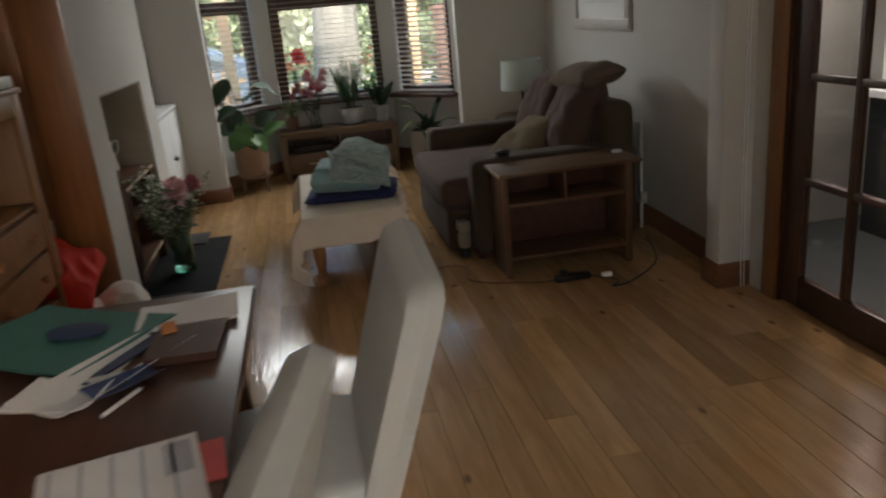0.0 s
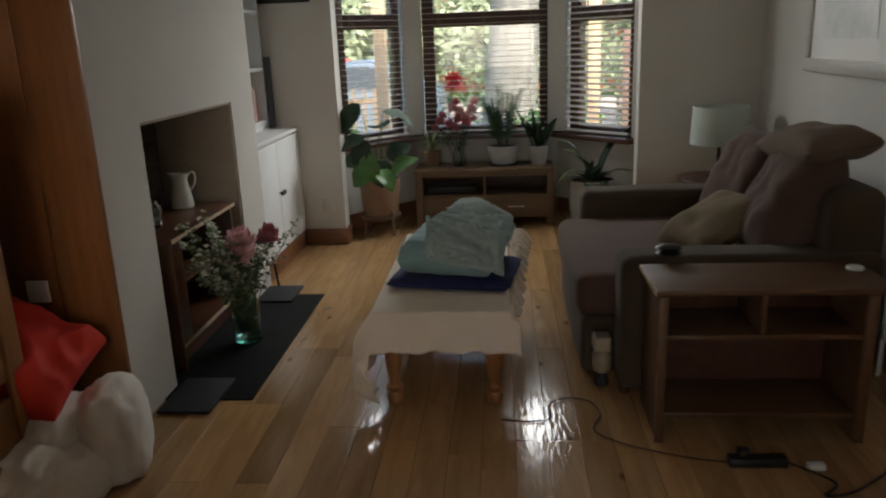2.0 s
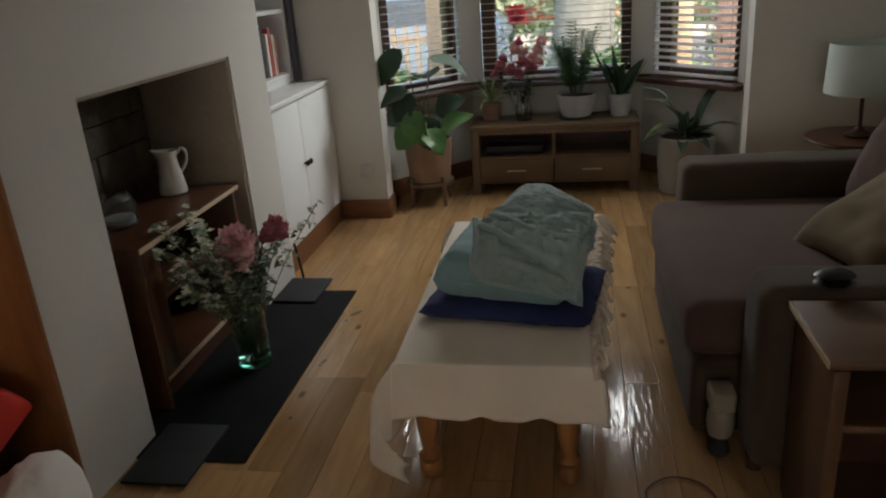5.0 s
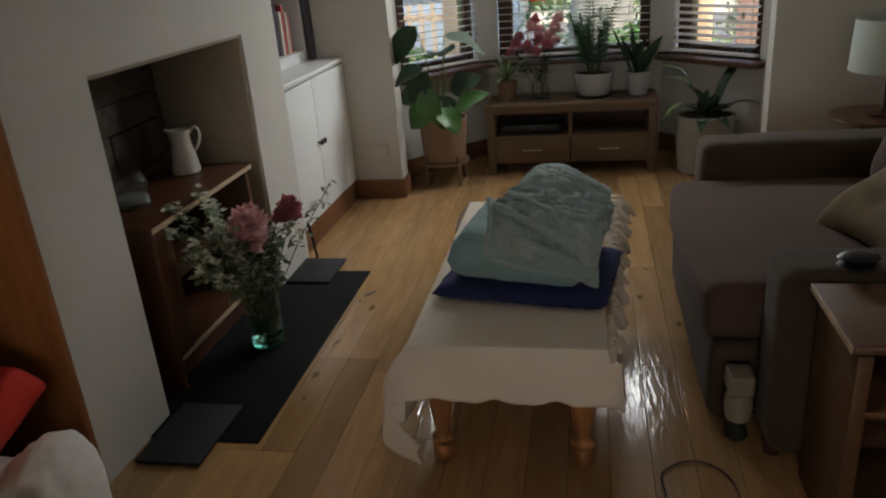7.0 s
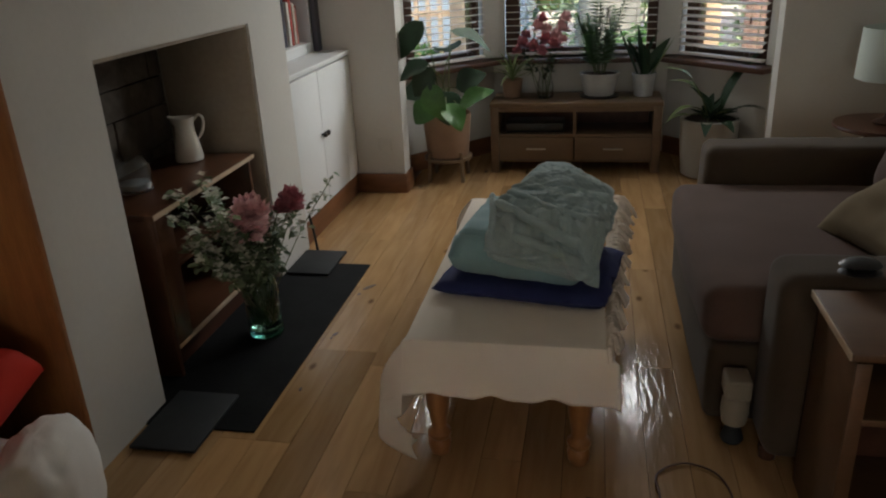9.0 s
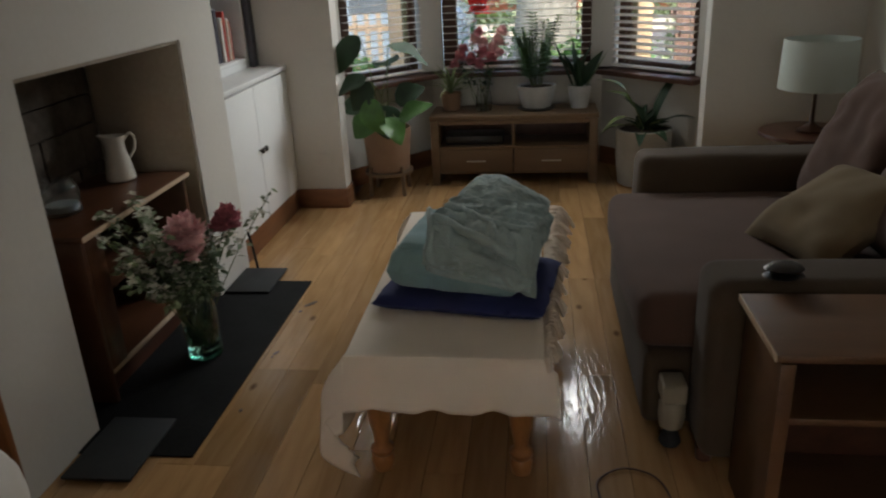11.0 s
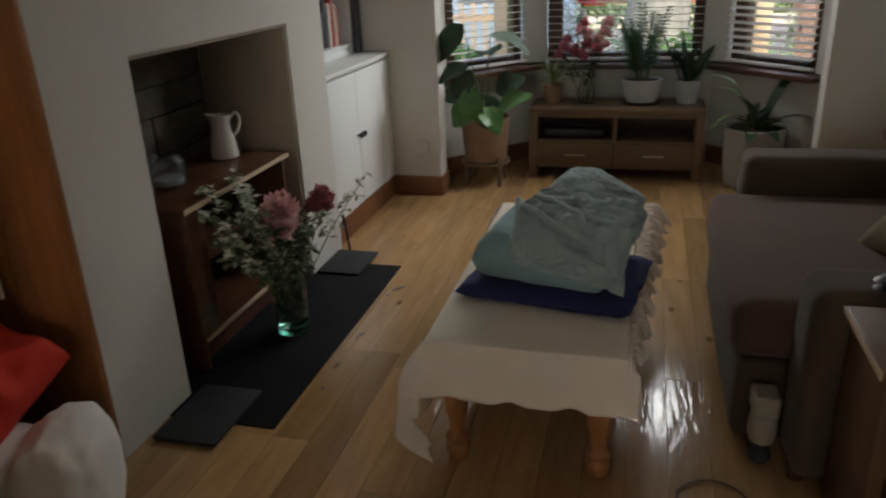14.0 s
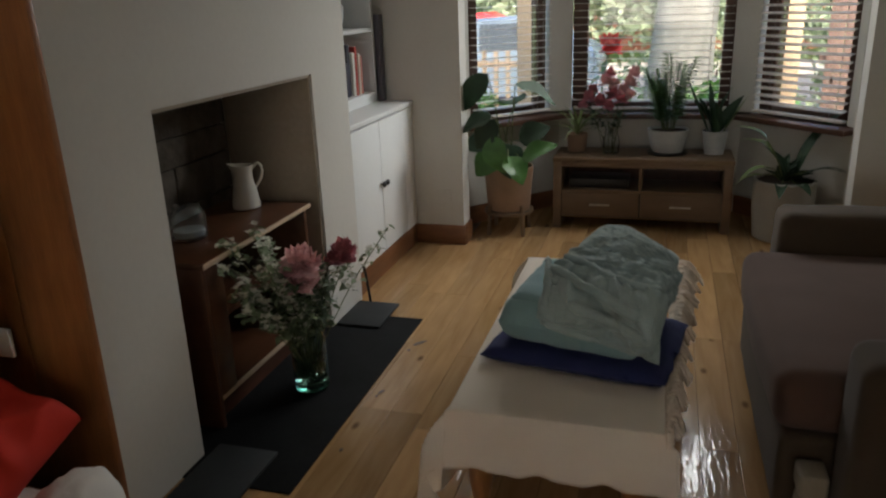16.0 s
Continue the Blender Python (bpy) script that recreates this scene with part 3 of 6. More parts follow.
# glazed door in the right-hand wall
door = thing("door_1", (DX + 0.02, 3.06, 0), "dark brown wooden door with clear glass panes", "door", kind="structure")
st = None
for ya, yb, za, zb in ((3.355, 3.475, 0.01, 2.04), (2.655, 2.765, 0.01, 2.04), (2.765, 3.355, 0.01, 0.155), (2.765, 3.355, 1.98, 2.04)):
    st = box(DX + 0.015, DX + 0.058, ya, yb, za, zb, 0.004, bm=st)
part("door_frame", st, DOORWOOD, door)
gb = box(DX + 0.018, DX + 0.055, 3.045, 3.080, 0.155, 1.98, 0.004)
for zc in (0.613, 1.070, 1.527):
    box(DX + 0.017, DX + 0.056, 2.765, 3.044, zc - 0.016, zc + 0.016, 0.004, bm=gb)
    box(DX + 0.017, DX + 0.056, 3.081, 3.355, zc - 0.016, zc + 0.016, 0.004, bm=gb)
part("glazing_bars", gb, DOORWOOD, door)
for ya, yb in ((2.765, 3.045), (3.080, 3.355)):
    for za, zb in ((0.155, 0.597), (0.629, 1.054), (1.086, 1.511), (1.543, 1.98)):
        g = part("pane", box(DX + 0.034, DX + 0.039, ya, yb, za, zb), GLASS, door, smooth=False)
        g.visible_shadow = False
part("door_handle", tube(curve([(DX - 0.02, 2.70, 1.02), (DX - 0.035, 2.72, 1.02), (DX - 0.035, 2.82, 1.02)], 5), 0.008), STEEL, door, "steel lever handle")
cs = thing("door_casing", (DX, 3.53, 0), "orange-brown wooden casing round the glazed door", "door casing", kind="structure")
part("casing_board", box(DX - 0.018, DX - 0.002, 3.482, 3.585, 0, 2.12, 0.004), CASING, cs)
part("casing_board", box(DX - 0.018, DX - 0.002, 2.545, 2.648, 0, 2.12, 0.004), CASING, cs)
part("casing_board", box(DX - 0.018, DX - 0.002, 2.650, 3.480, 2.05, 2.12, 0.004), CASING, cs)
part("jamb", box(DX, DX + 0.12, 3.478, 3.558, 0, 2.09), DOORWOOD, cs)
cb = thing("wall_cable", (1.96, 3.72, 0), "thin white cables running down the wall pier", "cable")
for x in (1.945, 1.962):
    part("cable", tube(curve([(x, 3.700, 0.0), (x, 3.708, 0.14), (x + 0.002, 3.7205, 0.5), (x, 3.7205, 1.4), (x + 0.001, 3.7205, 2.45)], 5), 0.0035, 6), WHITE, cb)

# the space seen through the glazed door
hw = box(3.55, 3.65, 0.2, 4.6, 0, TOP)
box(DX + 0.13, 3.55, 4.5, 4.6, 0, TOP, bm=hw)
box(DX + 0.13, 3.55, 0.2, 0.3, 0, TOP, bm=hw)
box(2.14, 2.24, 3.863, 4.5, 0, TOP, bm=hw)
solid("wall_kitchen", hw, PLASTER, (3.6, 2.4, 0), "pale plastered walls seen through the glazed door", "wall", kind="structure", smooth=False)
KFLOOR = mat("grey_vinyl", (0.055, 0.062, 0.062), 0.5, vary=0.12, scale=5, fine=60, bump=0.1)
solid("floor_kitchen", box(DX + 0.13, 3.55, 0.3, 4.5, -0.011, -0.003), KFLOOR, (2.8, 2.4, 0), "grey vinyl floor beyond the glazed door", "floor", kind="structure", smooth=False)
for k, y in enumerate((2.75, 3.35, 3.95)):
    cu = thing("tall_cupboard", (3.35, y, 0), "white tall kitchen cupboard with bar handles", "cupboard", group="white kitchen cupboards")
    part("carcass", box(3.14, 3.54, y - 0.295, y + 0.295, 0.86, 2.3, 0.003), WHITE, cu, smooth=False)
    part("cupboard_door", box(3.12, 3.138, y - 0.292, y - 0.002, 0.87, 2.29, 0.002), WHITE, cu, smooth=False)
    part("cupboard_door", box(3.12, 3.138, y + 0.002, y + 0.292, 0.87, 2.29, 0.002), WHITE, cu, smooth=False)
    for s in (-0.03, 0.03):
        part("bar_handle", tube([(3.10, y + s, 0.98), (3.10, y + s, 1.26)], 0.006), STEEL, cu, "steel bar handle")
    ba = thing("base_unit", (3.3, y, 0), "dark grey kitchen base unit under a white worktop", "kitchen unit", group="dark base units")
    part("body", box(3.06, 3.54, y - 0.297, y + 0.297, 0, 0.80, 0.003), SLATE_L, ba, smooth=False)
    part("worktop", box(3.02, 3.54, y - 0.299, y + 0.299, 0.80, 0.84, 0.003), WHITE, ba, smooth=False)

# hearth
he = thing("hearth", (-1.0, 5.34, 0), "black slate hearth slab flush with the floor", "hearth", kind="structure")
part("slab", box(-1.66, -0.785, 4.634, 6.045, -0.03, 0.006, 0.003), SLATE, he)
hn = solid("slate_tile", box(-1.155, -0.925, 4.495, 4.825, 0.0065, 0.018, 0.003), SLATE_L, (-1.04, 4.66, 0.006), "loose grey slate tile lying over the hearth edge", "tile", group="loose slates")
solid("slate_tile", box(-1.172, -0.952, 5.885, 6.180, 0.0065, 0.019, 0.003), SLATE_L, (-1.06, 6.03, 0.006), "loose grey slate tile at the far end of the hearth", "tile", group="loose slates")

# ---- alcove: cupboard, shelves, books ----
cup = thing("alcove_cupboard", (-1.45, 6.74, 0), "white painted built-in cupboard with two doors and dark knobs", "cupboard")
part("carcass", box(LX + 0.005, -1.216, 6.245, 7.236, 0.0, 0.884, 0.003), WHITE, cup, smooth=False)
part("cupboard_door", box(-1.215, -1.190, 6.255, 6.655, 0.135, 0.872, 0.004), WHITE, cup)
part("cupboard_door", box(-1.215, -1.190, 6.661, 7.060, 0.135, 0.872, 0.004), WHITE, cup)
part("side_fillet", box(-1.215, -1.192, 7.064, 7.236, 0.128, 0.872, 0.003), WHITE, cup)
part("cupboard_top", box(LX + 0.006, -1.184, 6.245, 7.238, 0.885, 0.912, 0.004), WHITE, cup)
part("plinth", box(-1.215, -1.196, 6.245, 7.224, 0.0, 0.126, 0.003), SKIRT, cup, "brown stained plinth board")
for y in (6.632, 6.684):
    part("knob", lathe([(0.006, 0), (0.006, 0.012), (0.015, 0.016), (0.017, 0.024), (0.012, 0.031), (0.004, 0.033)], (0, 0, 0), 14, m=Matrix.Translation((-1.190, y, 0.528)) @ Matrix.Rotation(radians(90), 4, "Y")), BLACK, cup, "small dark round knob")
shf = thing("alcove_shelves", (-1.6, 6.7, 0.912), "white painted open shelves above the cupboard", "shelf unit")
part("upright", box(LX + 0.005, -1.385, 7.140, 7.162, 0.913, 2.30, 0.002), WHITE, shf)
part("upright", box(LX + 0.005, -1.385, 6.250, 6.272, 0.913, 2.30, 0.002), WHITE, shf)
for zz in (0.975, 1.345, 1.735, 2.10):
    part("shelf_board", box(LX + 0.008, -1.387, 6.273, 7.139, zz - 0.022, zz, 0.002), WHITE, shf)
part("kick_board", box(-1.41, -1.391, 6.273, 7.139, 0.913, 0.952, 0.002), WHITE, shf)
rng = random.Random(11)
y = 6.60
while y < 7.04:
    w, h, d = rng.uniform(0.018, 0.04), rng.uniform(0.19, 0.29), rng.uniform(0.13, 0.19)
    bk = thing("book", (-1.55, y + w / 2, 0.975), "upright book in a mixed row on the white shelf", "book", group="books in the alcove")
    m_ = rng.choice(BOOKS)
    xf = -1.44 + rng.uniform(0, 0.03)
    part("cover", box(xf - d, xf, y, y + w, 0.976, 0.976 + h, 0.003), m_, bk)
    part("pages", box(xf - d + 0.004, xf - 0.004, y + 0.003, y + w - 0.003, 0.976 + h, 0.976 + h + 0.0015), PAPER, bk, smooth=False)
    y += w + 0.001
solid("dark_board", box(-1.385, -1.352, 7.168, 7.236, 0.913, 1.42, 0.004), BOOKS[2], (-1.37, 7.2, 0.913), "narrow dark patterned board standing beside the shelves", "board")
solid("glass_bowl", lathe([(0.03, 0), (0.06, 0.01), (0.075, 0.06), (0.08, 0.13), (0.074, 0.13), (0.068, 0.06), (0.05, 0.016)], (-1.56, 6.95, 1.346), 24), GREYPOT, (-1.56, 6.95, 1.346), "grey-green glazed bowl on the upper shelf", "bowl")
pf = thing("framed_picture", (-1.23, FY, 1.79), "black-framed picture on the wall beside the bay", "picture")
part("frame", box(-1.435, -1.025, FY - 0.022, FY - 0.001, 1.785, 2.30, 0.004), BLACK, pf)
part("print", box(-1.405, -1.055, FY - 0.025, FY - 0.0225, 1.815, 2.27), PICT, pf, smooth=False)
skt = thing("wall_socket", (-1.0, FY - 0.005, 0.31), "off-white plastic power socket on the wall", "socket", group="sockets")
part("plate", box(-1.045, -0.96, FY - 0.012, FY - 0.001, 0.275, 0.36, 0.003), PLASTER, skt)
part("switch", box(-1.01, -0.995, FY - 0.016, FY - 0.0125, 0.325, 0.345, 0.001), PLASTER, skt)
skt = thing("wall_socket", (-1.46, 4.335, 0.60), "white plastic power socket on the wooden cladding", "socket", group="sockets")
part("plate", box(-1.505, -1.42, 4.322, 4.337, 0.57, 0.655, 0.003), WHITE, skt)
part("switch", box(-1.47, -1.455, 4.318, 4.3215, 0.62, 0.64, 0.001), WHITE, skt)
solid("fire_poker", tube(curve([(-1.12, 6.205, 0.0), (-1.135, 6.21, 0.12), (-1.15, 6.215, 0.20)], 4), 0.007), BLACK, (-1.13, 6.21, 0), "short black iron rod leaning by the hearth", "poker")

# ---- fireplace: cabinet, jug, jar, vase with flowers ----
fc = thing("fireplace_cabinet", (-1.4, 5.33, 0.006), "red-brown wooden cabinet set into the fireplace", "cabinet")
part("top_board", box(-1.600, -1.186, 4.915, 5.745, 0.632, 0.656, 0.004), REDWOOD, fc)
part("top_edging", box(-1.1855, -1.181, 4.915, 5.745, 0.636, 0.655, 0.001), EDGE, fc, "pale front edge")
part("side_panel", box(-1.600, -1.20, 4.925, 4.948, 0.007, 0.631, 0.003), REDWOOD, fc)
part("side_panel", box(-1.600, -1.20, 5.712, 5.735, 0.007, 0.631, 0.003), REDWOOD, fc)
part("back_panel", box(-1.612, -1.601, 4.930, 5.730, 0.01, 0.630), MAHOG, fc)
part("bottom_shelf", box(-1.598, -1.212, 4.950, 5.710, 0.105, 0.130, 0.003), REDWOOD, fc)
part("shelf_edging", box(-1.2115, -1.207, 4.950, 5.710, 0.108, 0.129, 0.001), EDGE, fc, "pale front edge")
part("front_stile", box(-1.225, -1.201, 4.950, 5.05, 0.131, 0.630, 0.003), REDWOOD, fc)
part("middle_shelf", box(-1.598, -1.26, 5.052, 5.710, 0.37, 0.388, 0.002), REDWOOD, fc)
part("plinth_board", box(-1.27, -1.25, 4.950, 5.710, 0.007, 0.104), MAHOG, fc)

JX, JY = -1.425, 5.625
jug = thing("ceramic_jug", (JX, JY, 0.656), "white enamel jug with a handle", "jug")
MJ = Matrix.Translation((JX, JY, 0.657)) @ Matrix.Rotation(radians(28), 4, "Z")
jb = lathe([(0.054, 0.0), (0.060, 0.005), (0.060, 0.02), (0.052, 0.075), (0.042, 0.125), (0.040, 0.155), (0.046, 0.188), (0.043, 0.188), (0.037, 0.155), (0.039, 0.125), (0.048, 0.04)], (0, 0, 0), 30)
for v in jb.verts:                                # the pouring lip
    if v.co.z > 0.15:
        k = max(0, -v.co.x / 0.046) ** 3 * (v.co.z - 0.15) / 0.038
        v.co.x -= 0.020 * k
        v.co.z += 0.010 * k
bmesh.ops.transform(jb, matrix=MJ, verts=jb.verts)
part("body", jb, CERAM, jug)
part("handle", tube([MJ @ p for p in curve([(0.040, 0, 0.170), (0.062, 0, 0.192), (0.080, 0, 0.172), (0.072, 0, 0.125), (0.046, 0, 0.088)], 6)], 0.0065), CERAM, jug)
jar = thing("glass_jar", (-1.41, 5.18, 0.656), "clear glass jar with a little grey gravel", "jar")
part("body", lathe([(0.058, 0), (0.066, 0.008), (0.066, 0.09), (0.052, 0.115), (0.050, 0.128), (0.047, 0.128), (0.049, 0.113), (0.063, 0.089), (0.063, 0.012)], (-1.41, 5.18, 0.657), 28), JARG, jar)
part("filling", lathe([(0.055, 0.0), (0.058, 0.006), (0.058, 0.022), (0.03, 0.026)], (-1.41, 5.18, 0.671), 24), GREYPOT, jar, "grey gravel filling")


def blossom(at, r, petals, seed, bm=None, up=(0, 0, 1)):
    """A full flower head of many curled petals."""
    g = random.Random(seed)
    b = bm or bmesh.new()
    for i in range(petals):
        th, ph = g.uniform(0, 360), g.uniform(-25, 88)
        s = r * g.uniform(0.75, 1.15)
        leaf(s, s * g.uniform(0.55, 0.85), aim(at, th, ph, g.uniform(-25, 25)), bend=g.uniform(-0.35, 0.15), fold=-0.25, n=4, bm=b)
    return b


def spray(vase_top, spots, seed):
    """Sprigs with many small leaves and their stems; returns stems, leaves and small flowers."""
    g = random.Random(seed)
    stems, leaves, white = bmesh.new(), bmesh.new(), bmesh.new()
    for x, y, z, n in spots:
        end = Vector((x, y, z))
        base = Vector(vase_top) + Vector((g.uniform(-0.03, 0.03), g.uniform(-0.03, 0.03), -0.24))
        mid = (base + end) / 2 + Vector((g.uniform(-0.02, 0.02), g.uniform(-0.02, 0.02), 0.05))
        line = curve([base, mid, end], 6)
        tube(line, 0.0022, 5, stems)
        for k in range(n):
            p = line[g.randint(len(line) // 2, len(line) - 1)] + Vector((g.gauss(0, 0.014), g.gauss(0, 0.014), g.gauss(0, 0.014)))
            leaf(g.uniform(0.026, 0.050), g.uniform(0.016, 0.028), aim(p, g.uniform(0, 360), g.uniform(-30, 60), g.uniform(-40, 40)), bend=0.3, n=3, bm=leaves)
            if k % 2 == 0:
                for w_ in range(4):
                    leaf(0.022, 0.020, aim(p + Vector((0, 0, 0.012)), 90 * w_ + g.uniform(0, 60), g.uniform(15, 60)), n=2, bm=white)
    return stems, leaves, white


VX, VY = -1.02, 5.30
va = thing("flower_vase", (VX, VY, 0.006), "tall glass vase of pink and white garden flowers on the hearth", "vase")
part("vase_glass", lathe([(0.062, 0.0), (0.070, 0.006), (0.072, 0.04), (0.072, 0.20), (0.060, 0.235), (0.045, 0.262), (0.050, 0.290), (0.046, 0.290), (0.041, 0.262), (0.056, 0.233), (0.067, 0.20), (0.067, 0.03), (0.04, 0.022)], (VX, VY, 0.007), 36), VASEG, va, "clear glass with a green base")
part("vase_base", lathe([(0.045, 0.0), (0.0655, 0.003), (0.0655, 0.020), (0.03, 0.0215)], (VX, VY, 0.0078), 30), BASEG, va, "thick teal glass base")
part("water", lathe([(0.05, 0.032), (0.0655, 0.036), (0.0655, 0.13), (0.02, 0.13)], (VX, VY, 0.007), 30), VASEG, va)
g = random.Random(12)
sprigs = [(-1.17, 5.02, 0.60, 40), (-1.20, 5.10, 0.66, 40), (-1.10, 5.00, 0.55, 40), (-1.06, 5.08, 0.66, 36), (-1.13, 5.16, 0.69, 36), (-1.02, 5.10, 0.60, 34),
          (-1.16, 5.06, 0.48, 40), (-1.08, 4.99, 0.46, 36), (-1.10, 5.22, 0.60, 30), (-0.96, 5.28, 0.47, 30), (-0.94, 5.20, 0.42, 30), (-1.05, 5.40, 0.54, 26),
          (-0.95, 5.40, 0.50, 26), (-0.85, 5.78, 0.53, 26), (-0.92, 5.52, 0.50, 22), (-0.90, 5.46, 0.55, 22), (-1.12, 5.12, 0.40, 36), (-1.00, 5.18, 0.36, 34),
          (-0.98, 5.36, 0.40, 28), (-1.06, 5.30, 0.38, 30), (-1.14, 5.26, 0.66, 24)]
st_, lv_, wh_ = spray((VX, VY, 0.30), sprigs, 3)
s2_, l2_, w2_ = spray((VX, VY, 0.30), [(VX + 0.13 * math.cos(k * 1.3) * g.uniform(0.5, 1), VY - 0.05 + 0.14 * math.sin(k * 1.3) * g.uniform(0.5, 1), g.uniform(0.33, 0.52), 34) for k in range(16)], 23)
w2_.free()
part("flower_stem", s2_, STEM, va)
part("foliage", l2_, LEAFD, va, kind="stuff")
part("flower_stem", st_, STEM, va)
part("sprig_leaves", lv_, LEAFG, va, kind="stuff")
part("floret_spray", wh_, PETALW, va, kind="stuff")
part("flower_head", blossom((-0.975, 5.215, 0.555), 0.078, 190, 5), PETALP, va, "full pink flower head", kind="stuff")
part("flower_head", blossom((-0.99, 5.235, 0.485), 0.070, 150, 6), PETALP, va, "full pink flower head", kind="stuff")
part("flower_head", blossom((-0.905, 5.45, 0.535), 0.062, 150, 7), PETALR, va, "dusky red flower head", kind="stuff")
part("flower_head", blossom((-0.925, 5.41, 0.515), 0.050, 90, 17), PETALR, va, "dusky red flower head", kind="stuff")

# ---- coffee table, cloth, blankets ----
TX0, TX1, TY0, TY1, TZ = -0.205, 0.325, 4.565, 5.815, 0.432
tb = thing("coffee_table", (0.06, 5.19, 0), "pine coffee table with turned legs under a cream cloth", "coffee table")
part("tabletop", box(TX0, TX1, TY0, TY1, TZ - 0.028, TZ, 0.006), PINE, tb)
for xa, xb, ya, yb in ((TX0 + 0.05, TX1 - 0.05, TY0 + 0.04, TY0 + 0.06), (TX0 + 0.05, TX1 - 0.05, TY1 - 0.06, TY1 - 0.04), (TX0 + 0.04, TX0 + 0.06, TY0 + 0.061, TY1 - 0.061), (TX1 - 0.06, TX1 - 0.04, TY0 + 0.061, TY1 - 0.061)):
    part("apron", box(xa, xb, ya, yb, 0.31, TZ - 0.029, 0.003), PINE, tb)
legp = [(0.020, 0.0), (0.030, 0.004), (0.034, 0.02), (0.036, 0.04), (0.028, 0.055), (0.036, 0.066), (0.037, 0.078), (0.026, 0.088), (0.023, 0.10), (0.027, 0.13), (0.034, 0.17), (0.037, 0.21), (0.032, 0.25), (0.025, 0.275), (0.033, 0.285), (0.033, 0.40)]
for x in (TX0 + 0.055, TX1 - 0.05):
    for y in (TY0 + 0.055, TY1 - 0.055):
        part("leg", lathe(legp, (x, y, 0.001), 24), PINE, tb, "turned baluster leg")


def cloth_point(s, t):
    """A cloth over the table: s across, t along, in metres on the sheet."""
    x, y, zc = s, t, TZ + 0.003
    lo, hi = TX0 - 0.004, TX1 + 0.004
    f0, f1 = TY0 - 0.004, TY1 + 0.004
    dx = lo - s if s < lo else (s - hi if s > hi else 0)
    dy = f0 - t if t < f0 else (t - f1 if t > f1 else 0)
    if dx or dy:
        drop = max(dx, dy) + 0.80 * min(dx, dy)
        out = 0.012 + 0.02 * (drop / 0.3)
        rip = 0.006 * (drop / 0.2) * (math.sin(s * 34 + 1) if dy > dx else math.sin(t * 23 + 2))
        if dx:
            x = (lo - out if s < lo else hi + out) + (rip if dx >= dy else 0) + (-1 if s < lo else 1) * (0.075 * 4 * (min(dx, dy) / 0.182) * max(0, 1 - min(dx, dy) / 0.182) - 0.045 * (min(dx, dy) / 0.182) ** 2)
        if dy:
            y = (f0 - out if t < f0 else f1 + out) + (rip if dy > dx else 0) + (0.06 * min(dx, dy) * (-1 if t < f0 else 1))
        zc = TZ + 0.003 - drop * (0.99 if drop > 0.02 else 0.5)
    else:
        zc += 0.0022 * noise.noise(Vector((s * 9, t * 7, 0)))
    return Vector((x, y, zc))


CS0, CS1, CT0, CT1 = TX0 - 0.255, TX1 + 0.03, TY0 - 0.182, TY1 + 0.10
def cloth_fn(u, v):
    s = CS0 + (CS1 - CS0) * u
    wav = 0.004 * math.sin(s * 40) + 0.003 * math.sin(s * 71)
    t = CT0 + (CT1 - CT0) * v + (wav if v < 0.02 else 0)
    return cloth_point(s, t)
cloth = solid("table_cloth", grid_mesh(cloth_fn, 84, 150), LINEN, (0.06, 5.19, TZ), "cream linen cloth draped over the coffee table, corner hanging low", "tablecloth")
cloth.modifiers.new("thickness", "SOLIDIFY").thickness = 0.0025
ORIGIN[cloth] = Vector((0.06, 5.19, TZ))
fr = bmesh.new()
g = random.Random(8)
y = TY0 - 0.01
while y < TY1 + 0.07:                             # knotted yarn fringe along one side, longer towards the far end
    k = (y - TY0) / (TY1 - TY0)
    reach = 0.022 + 0.075 * k + 0.012 * math.sin(y * 41)
    for i in range(4):
        x0 = TX1 + 0.022 + 0.012 * k + g.uniform(-0.004, 0.004)
        r = reach * g.uniform(0.55, 1.15)
        tube(curve([(x0, y, TZ - 0.010), (x0 + 0.55 * r, y + g.uniform(-0.012, 0.012), TZ + g.uniform(-0.012, 0.012)), (x0 + r, y + g.uniform(-0.025, 0.02), TZ - 0.03 - 0.5 * r * g.random())], 3), 0.0062, 5, fr)
    y += 0.0135
part("fringe", fr, FRINGE, cloth, "cream knotted yarn fringe", kind="stuff")

# folded textiles
def slab(w, d, h, m, seed, puff=0.012, n=(34, 28)):
    """A folded blanket with a soft edge and sagging top."""
    b = bmesh.new()
    def fn(side):
        def f(u, v):
            a, c = 2 * u - 1, 2 * v - 1
            e = (max(0.0, 1 - abs(a) ** 12) * max(0.0, 1 - abs(c) ** 12)) ** 0.5
            q = Vector((a * 2.2 + seed, c * 2.2, side))
            return Vector((a * w / 2 + 0.008 * noise.noise(q * 2), c * d / 2 + 0.008 * noise.noise(q * 2 + Vector((9, 0, 0))), side * h / 2 * e + (puff * noise.noise(q) * e if side > 0 else 0)))
        return f
    for s in (1, -1):
        grid_mesh(fn(s), n[0], n[1], b)
    bmesh.ops.remove_doubles(b, verts=b.verts, dist=0.0006)
    bmesh.ops.recalc_face_normals(b, faces=b.faces)
    bmesh.ops.transform(b, matrix=m, verts=b.verts)
    return b


